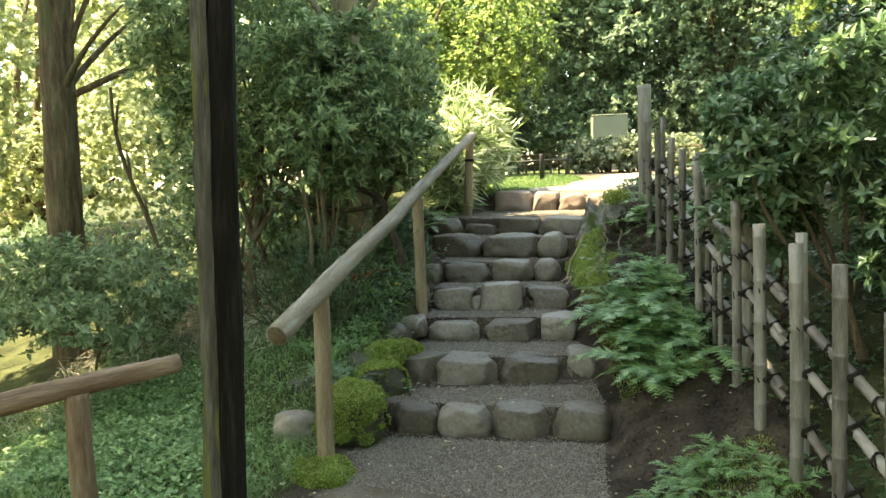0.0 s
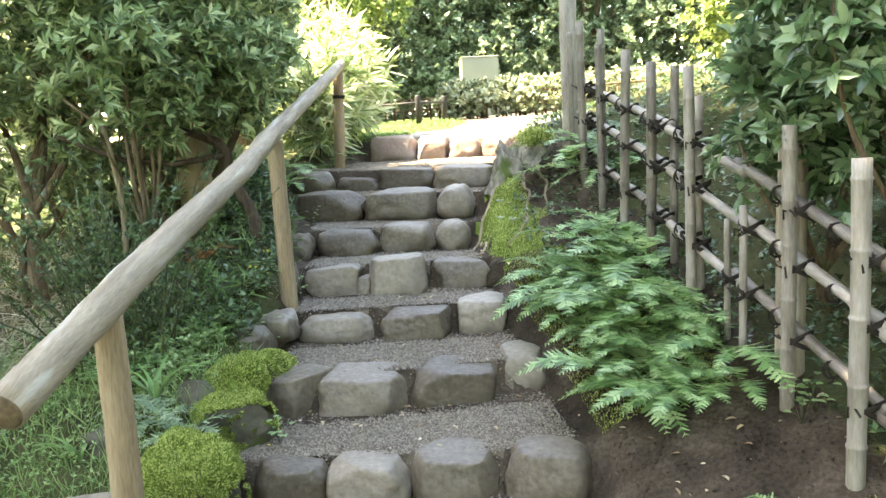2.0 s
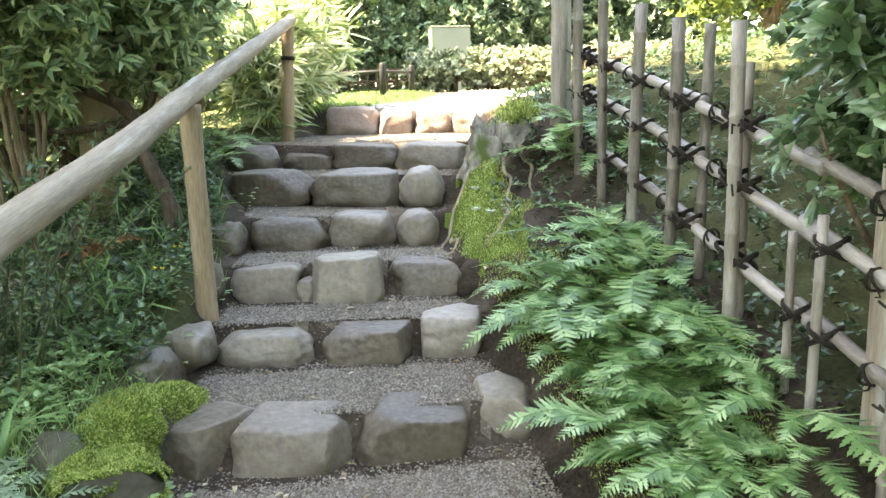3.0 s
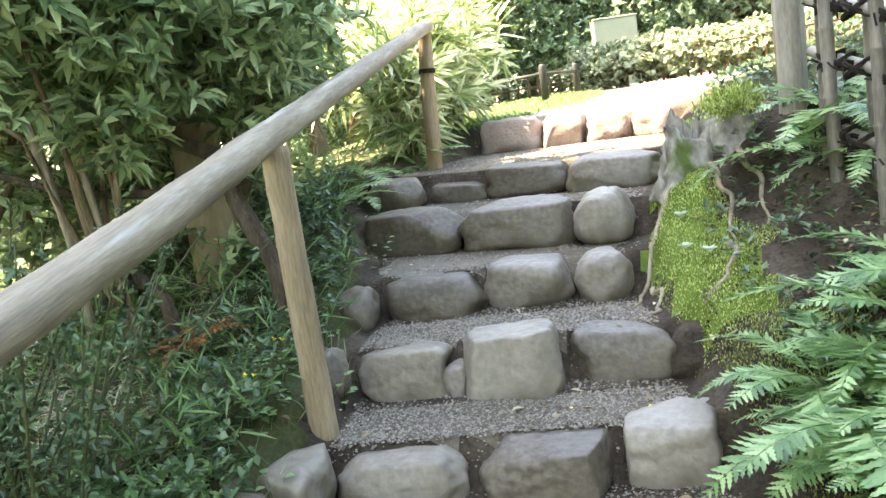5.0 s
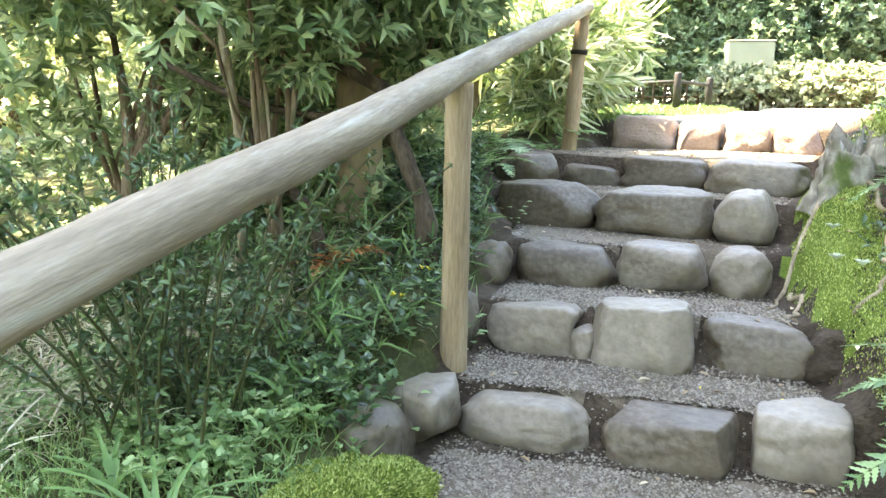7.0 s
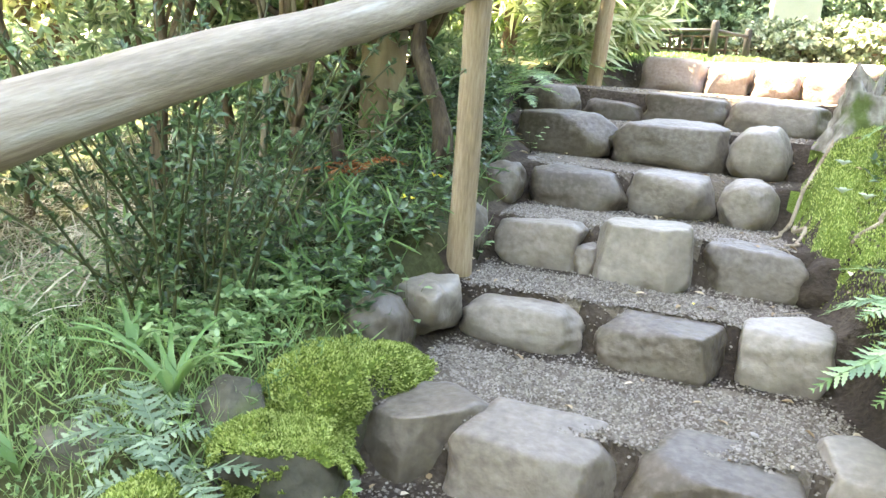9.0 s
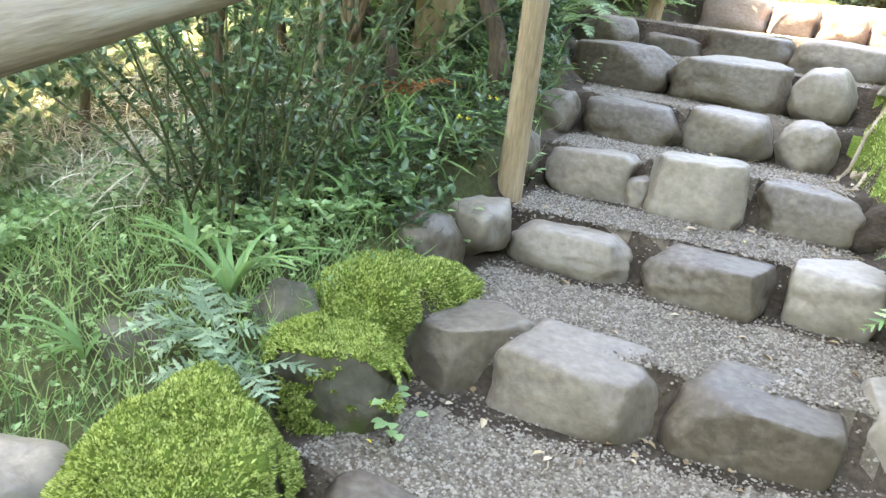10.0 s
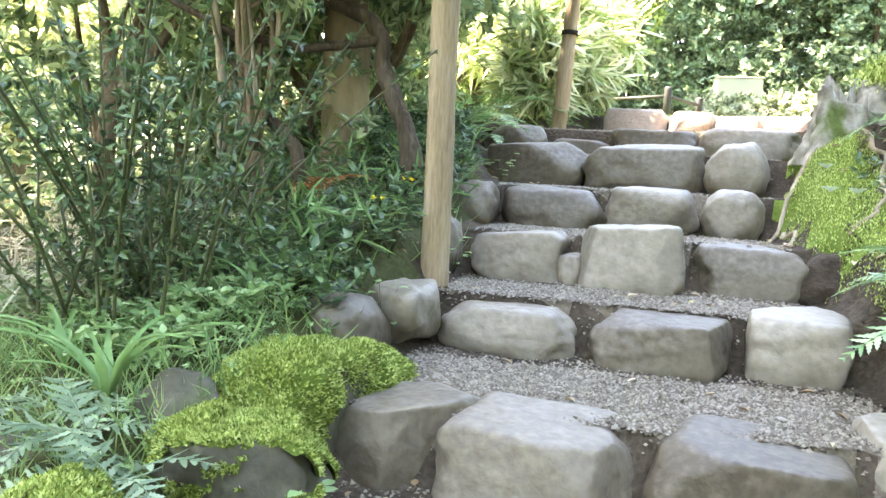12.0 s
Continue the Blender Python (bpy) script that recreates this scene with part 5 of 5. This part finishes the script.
def loose_bits():
    for i, (x, y, w) in enumerate(((-0.11, 1.33, 0.05), (0.2, 1.58, 0.045), (-0.25, 1.45, 0.03), (0.12, 0.95, 0.03), (-0.4, 0.86, 0.025))):
        ob = new("pebble", boulder("pebble", (w, w * 0.7, w * 0.35), 900 + i, M_PAVE, 2.4, 2, 0.05))
        ob.matrix_basis = pose(x, y, on(x, y) - 0.004, 0, 0, i * 50)
        tagged(ob, "flat pale pebble lying on the gravel", "pebble", "pebbles on the gravel")
    for i, (x, y, L, m, words) in enumerate(((-0.73, 0.235, 0.075, M_RUST, "curled orange-brown dead leaf on the gravel"), (-0.2, 1.48, 0.02, M_YELLOW, "tiny yellow petal on the gravel"), (0.05, 1.52, 0.02, M_YELLOW, "tiny yellow petal on the gravel"), (-0.62, 0.05, 0.02, M_YELLOW, "tiny yellow petal on the gravel"), (0.35, 0.3, 0.045, M_DEADLEAF, "curled pale dead leaf on the gravel"))):
        V, F = scatter(LEAF8, np.zeros((1, 3)), np.array([[math.cos(i * 2.1), math.sin(i * 2.1), 0.15]]), np.array([[0.1, 0.2, 1.0]]), L, L * 0.24)
        ob = new("fallen_leaf", mesh_from("fallen_leaf", V, F, m))
        ob.location = (x, y, on(x, y) + 0.012)
        tagged(ob, words, "leaf")


loose_bits()


# ---- the stump and its roots ----
def stump():
    ob = thing("tree_stump", "rotten pale grey tree stump overgrown with moss", "stump")
    x, y = 0.13, 2.84
    z = 1.02
    bm = bmesh.new()
    n, m = 40, 22
    rings = []
    for i in range(m + 1):
        q = i / m
        ring = []
        for j in range(n):
            a = 2 * math.pi * j / n
            ridge = abs(math.sin(a * 2.5 + 0.6)) ** 1.5
            r = 0.085 * (1 + 0.6 * (1 - q) ** 2.2) * (1 + 0.30 * ridge * (1 - 0.4 * q) + 0.25 * noise.noise((math.cos(a) * 2, math.sin(a) * 2, q * 2)) + 0.18 * noise.noise((math.cos(a) * 6, math.sin(a) * 6, q * 6)) + 0.07 * noise.noise((math.cos(a) * 15, math.sin(a) * 15, q * 9)))
            h = 0.21 + 0.05 * math.cos(a - 2.6) + 0.14 * noise.noise((math.cos(a) * 2.2, math.sin(a) * 2.2, 3)) + 0.07 * noise.noise((math.cos(a) * 7, math.sin(a) * 7, 8))
            ring.append(bm.verts.new((x + math.cos(a) * r * 1.15, y + math.sin(a) * r, z - 0.12 + (h + 0.1) * q)))
        rings.append(ring)
    for q in (0.7, 0.35):
        rings.append([bm.verts.new((x + (v.co.x - x) * q, y + (v.co.y - y) * q, v.co.z - 0.10 * (1 - q))) for v in rings[m]])
    for r0, r1 in zip(rings, rings[1:]):
        for j in range(n):
            bm.faces.new((r0[j], r0[(j + 1) % n], r1[(j + 1) % n], r1[j])).smooth = True
    bm.faces.new(rings[-1])
    me = bpy.data.meshes.new("stump_body"); bm.to_mesh(me); bm.free(); me.materials.append(M_STUMP)
    part("stump_body", me, ob)
    part("mossy_lump", boulder("mossy_lump", (0.24, 0.26, 0.34), 355, M_STUMP, 2.3, 4, 0.14), ob, "dark mossy rotten wood", pose(x + 0.17, y + 0.05, z - 0.04, 0, 0, 20))
    g = np.random.default_rng(3)
    p = np.stack([x + 0.18 + g.normal(size=3500) * 0.055, y + 0.03 + g.normal(size=3500) * 0.06, np.zeros(3500)], -1)
    p[:, 2] = z + 0.28 + g.normal(size=3500) * 0.03
    moss_tufts("moss_fuzz", p, np.tile([0, 0, 1.0], (3500, 1)), g, ob, 0.02)
    for i, (a, b, c) in enumerate((((0.2, 2.75), (0.32, 2.5), (0.30, 2.2)), ((0.30, 2.8), (0.45, 2.55), (0.42, 2.25)), ((0.02, 2.75), (-0.06, 2.4), (-0.08, 2.1)), ((-0.02, 2.3), (0.06, 2.12), (0.0, 1.98)), ((0.3, 2.2), (0.33, 2.0), (0.22, 1.9)))):
        t = np.linspace(0, 1, 14)[:, None]
        P = (1 - t) ** 2 * np.array(a) + 2 * t * (1 - t) * np.array(b) + t ** 2 * np.array(c)
        P = P + 0.012 * np.stack([np.sin(t[:, 0] * 14 + i), np.cos(t[:, 0] * 11 + i)], -1)
        Z = land(P[:, 0], P[:, 1]) + 0.004
        part("root", tube_mesh("root", np.column_stack([P, Z]), np.linspace(0.014, 0.005, 14), M_BARKPALE, 7, 0.002, i), ob, "thin exposed root")


stump()


# ---- the terrace at the top ----
def terrace():
    for i, (x, y, w, d) in enumerate(((-0.7, 6.0, 1.9, 0.22), (-0.6, 6.9, 1.2, 0.7), (0.2, 7.3, 0.7, 0.8), (-0.2, 8.2, 1.4, 0.7), (0.7, 8.9, 1.3, 0.8), (-0.6, 9.3, 1.0, 0.7))):
        me = boulder("paving_stone", (w, d, 0.16), 700 + i, M_PAVE, square=4.5, rough=0.04)
        ob = new("paving_stone", me)
        ob.matrix_basis = pose(x, y, on(x, y) - 0.10, 0, 0, i * 9 - 20 if i else 0)
        tagged(ob, "flat pale sunlit paving stone on the terrace", "paving stone", "terrace paving")
    f = thing("post_fence", "low black post fence with a horizontal bar", "fence")
    pts = [(-2.75, 8.6), (-1.88, 8.24), (-1.80, 9.7), (-3.6, 9.0)]
    for x, y in pts[:3]:
        z = on(x, y)
        part("post", tube_mesh("post", [(x, y, z - 0.1), (x, y, z + 0.42), (x, y, z + 0.44)], [0.045, 0.045, 0.035], M_BOLLARD, 12), f)
    z = on(-1.88, 8.24)
    part("bar", tube_mesh("bar", [(-1.88, 8.24, z + 0.33), (-1.80, 9.7, z + 0.36)], [0.02, 0.02], M_BOLLARD, 8), f)
    part("bar", tube_mesh("bar", [(-1.88, 8.24, z + 0.33), (-2.75, 8.6, z + 0.33)], [0.02, 0.02], M_BOLLARD, 8), f)
    pf = thing("picket_fence", "low weathered picket fence before a clipped hedge", "fence")
    pick = tube_mesh("picket", [(0, 0, 0), (0, 0, 0.5), (0, 0, 0.52)], [0.022, 0.022, 0.01], M_BARK, 8)
    for i in range(44):
        x = -4.6 + i * 0.2
        y = 13.2 - 0.02 * i
        part("picket", pick, pf, m=pose(x, y, on(x, y) - 0.05, 0, 0, i * 40))
    for k in (0.2, 0.42):
        part("bar", tube_mesh("bar", [(-4.7, 13.2, on(-4.7, 13.2) + k), (4.2, 12.4, on(4.2, 12.4) + k)], [0.02, 0.02], M_BARK, 8), pf)
    g = np.random.default_rng(51)
    h = thing("hedge", "clipped sunlit hedge with pale green leaves behind the pickets", "hedge")
    n = 3800
    x = g.uniform(-2.6, 4.2, n)
    a = g.uniform(-0.2, 3.3, n)
    z0 = land(x, np.full(n, 14.0))
    p = np.stack([x, 13.35 - np.cos(a) * 0.6 + g.normal(size=n) * 0.07, z0 + 0.26 + np.abs(np.sin(a)) * 0.42 + g.normal(size=n) * 0.06 - 0.22 * (g.uniform(size=n) < 0.3)], -1)
    ax = unit(n, g) * 0.6 + np.array([0, -0.3, 0.7])
    V, F = whorls(g, p, ax / np.linalg.norm(ax, axis=1)[:, None], 7, 0.11, 0.035, LEAF2, 1.0)
    part("foliage", mesh_from("foliage", V, F, M_HEDGE), h)
    for i in range(10):
        xx = -2.4 + i * 0.7
        part("stem", tube_mesh("stem", [(xx, 13.4, on(xx, 13.4) - 0.05), (xx + 0.05, 13.4, on(xx, 13.4) + 0.5)], [0.03, 0.015], M_BARK, 6), h)
    s = thing("cabinet", "plain olive-green metal cabinet behind the hedge", "cabinet")
    bm = bmesh.new()
    bmesh.ops.create_cube(bm, size=1, matrix=Matrix.Translation((-2.5, 17.6, 2.15)) @ Matrix.Rotation(0.3, 4, "Z") @ Matrix.Diagonal((0.95, 0.7, 1.9, 1)))
    bmesh.ops.bevel(bm, geom=bm.edges[:], offset=0.02, segments=2, affect="EDGES")
    me = bpy.data.meshes.new("body"); bm.to_mesh(me); bm.free(); me.materials.append(M_SIGN)
    part("body", me, s)
    bm = bmesh.new()
    bmesh.ops.create_cube(bm, size=1, matrix=Matrix.Translation((-2.5, 17.6, 3.11)) @ Matrix.Rotation(0.3, 4, "Z") @ Matrix.Diagonal((0.98, 0.73, 0.03, 1)))
    bmesh.ops.bevel(bm, geom=bm.edges[:], offset=0.01, segments=1, affect="EDGES")
    me = bpy.data.meshes.new("lid"); bm.to_mesh(me); bm.free(); me.materials.append(M_SIGN)
    part("lid", me, s)


terrace()
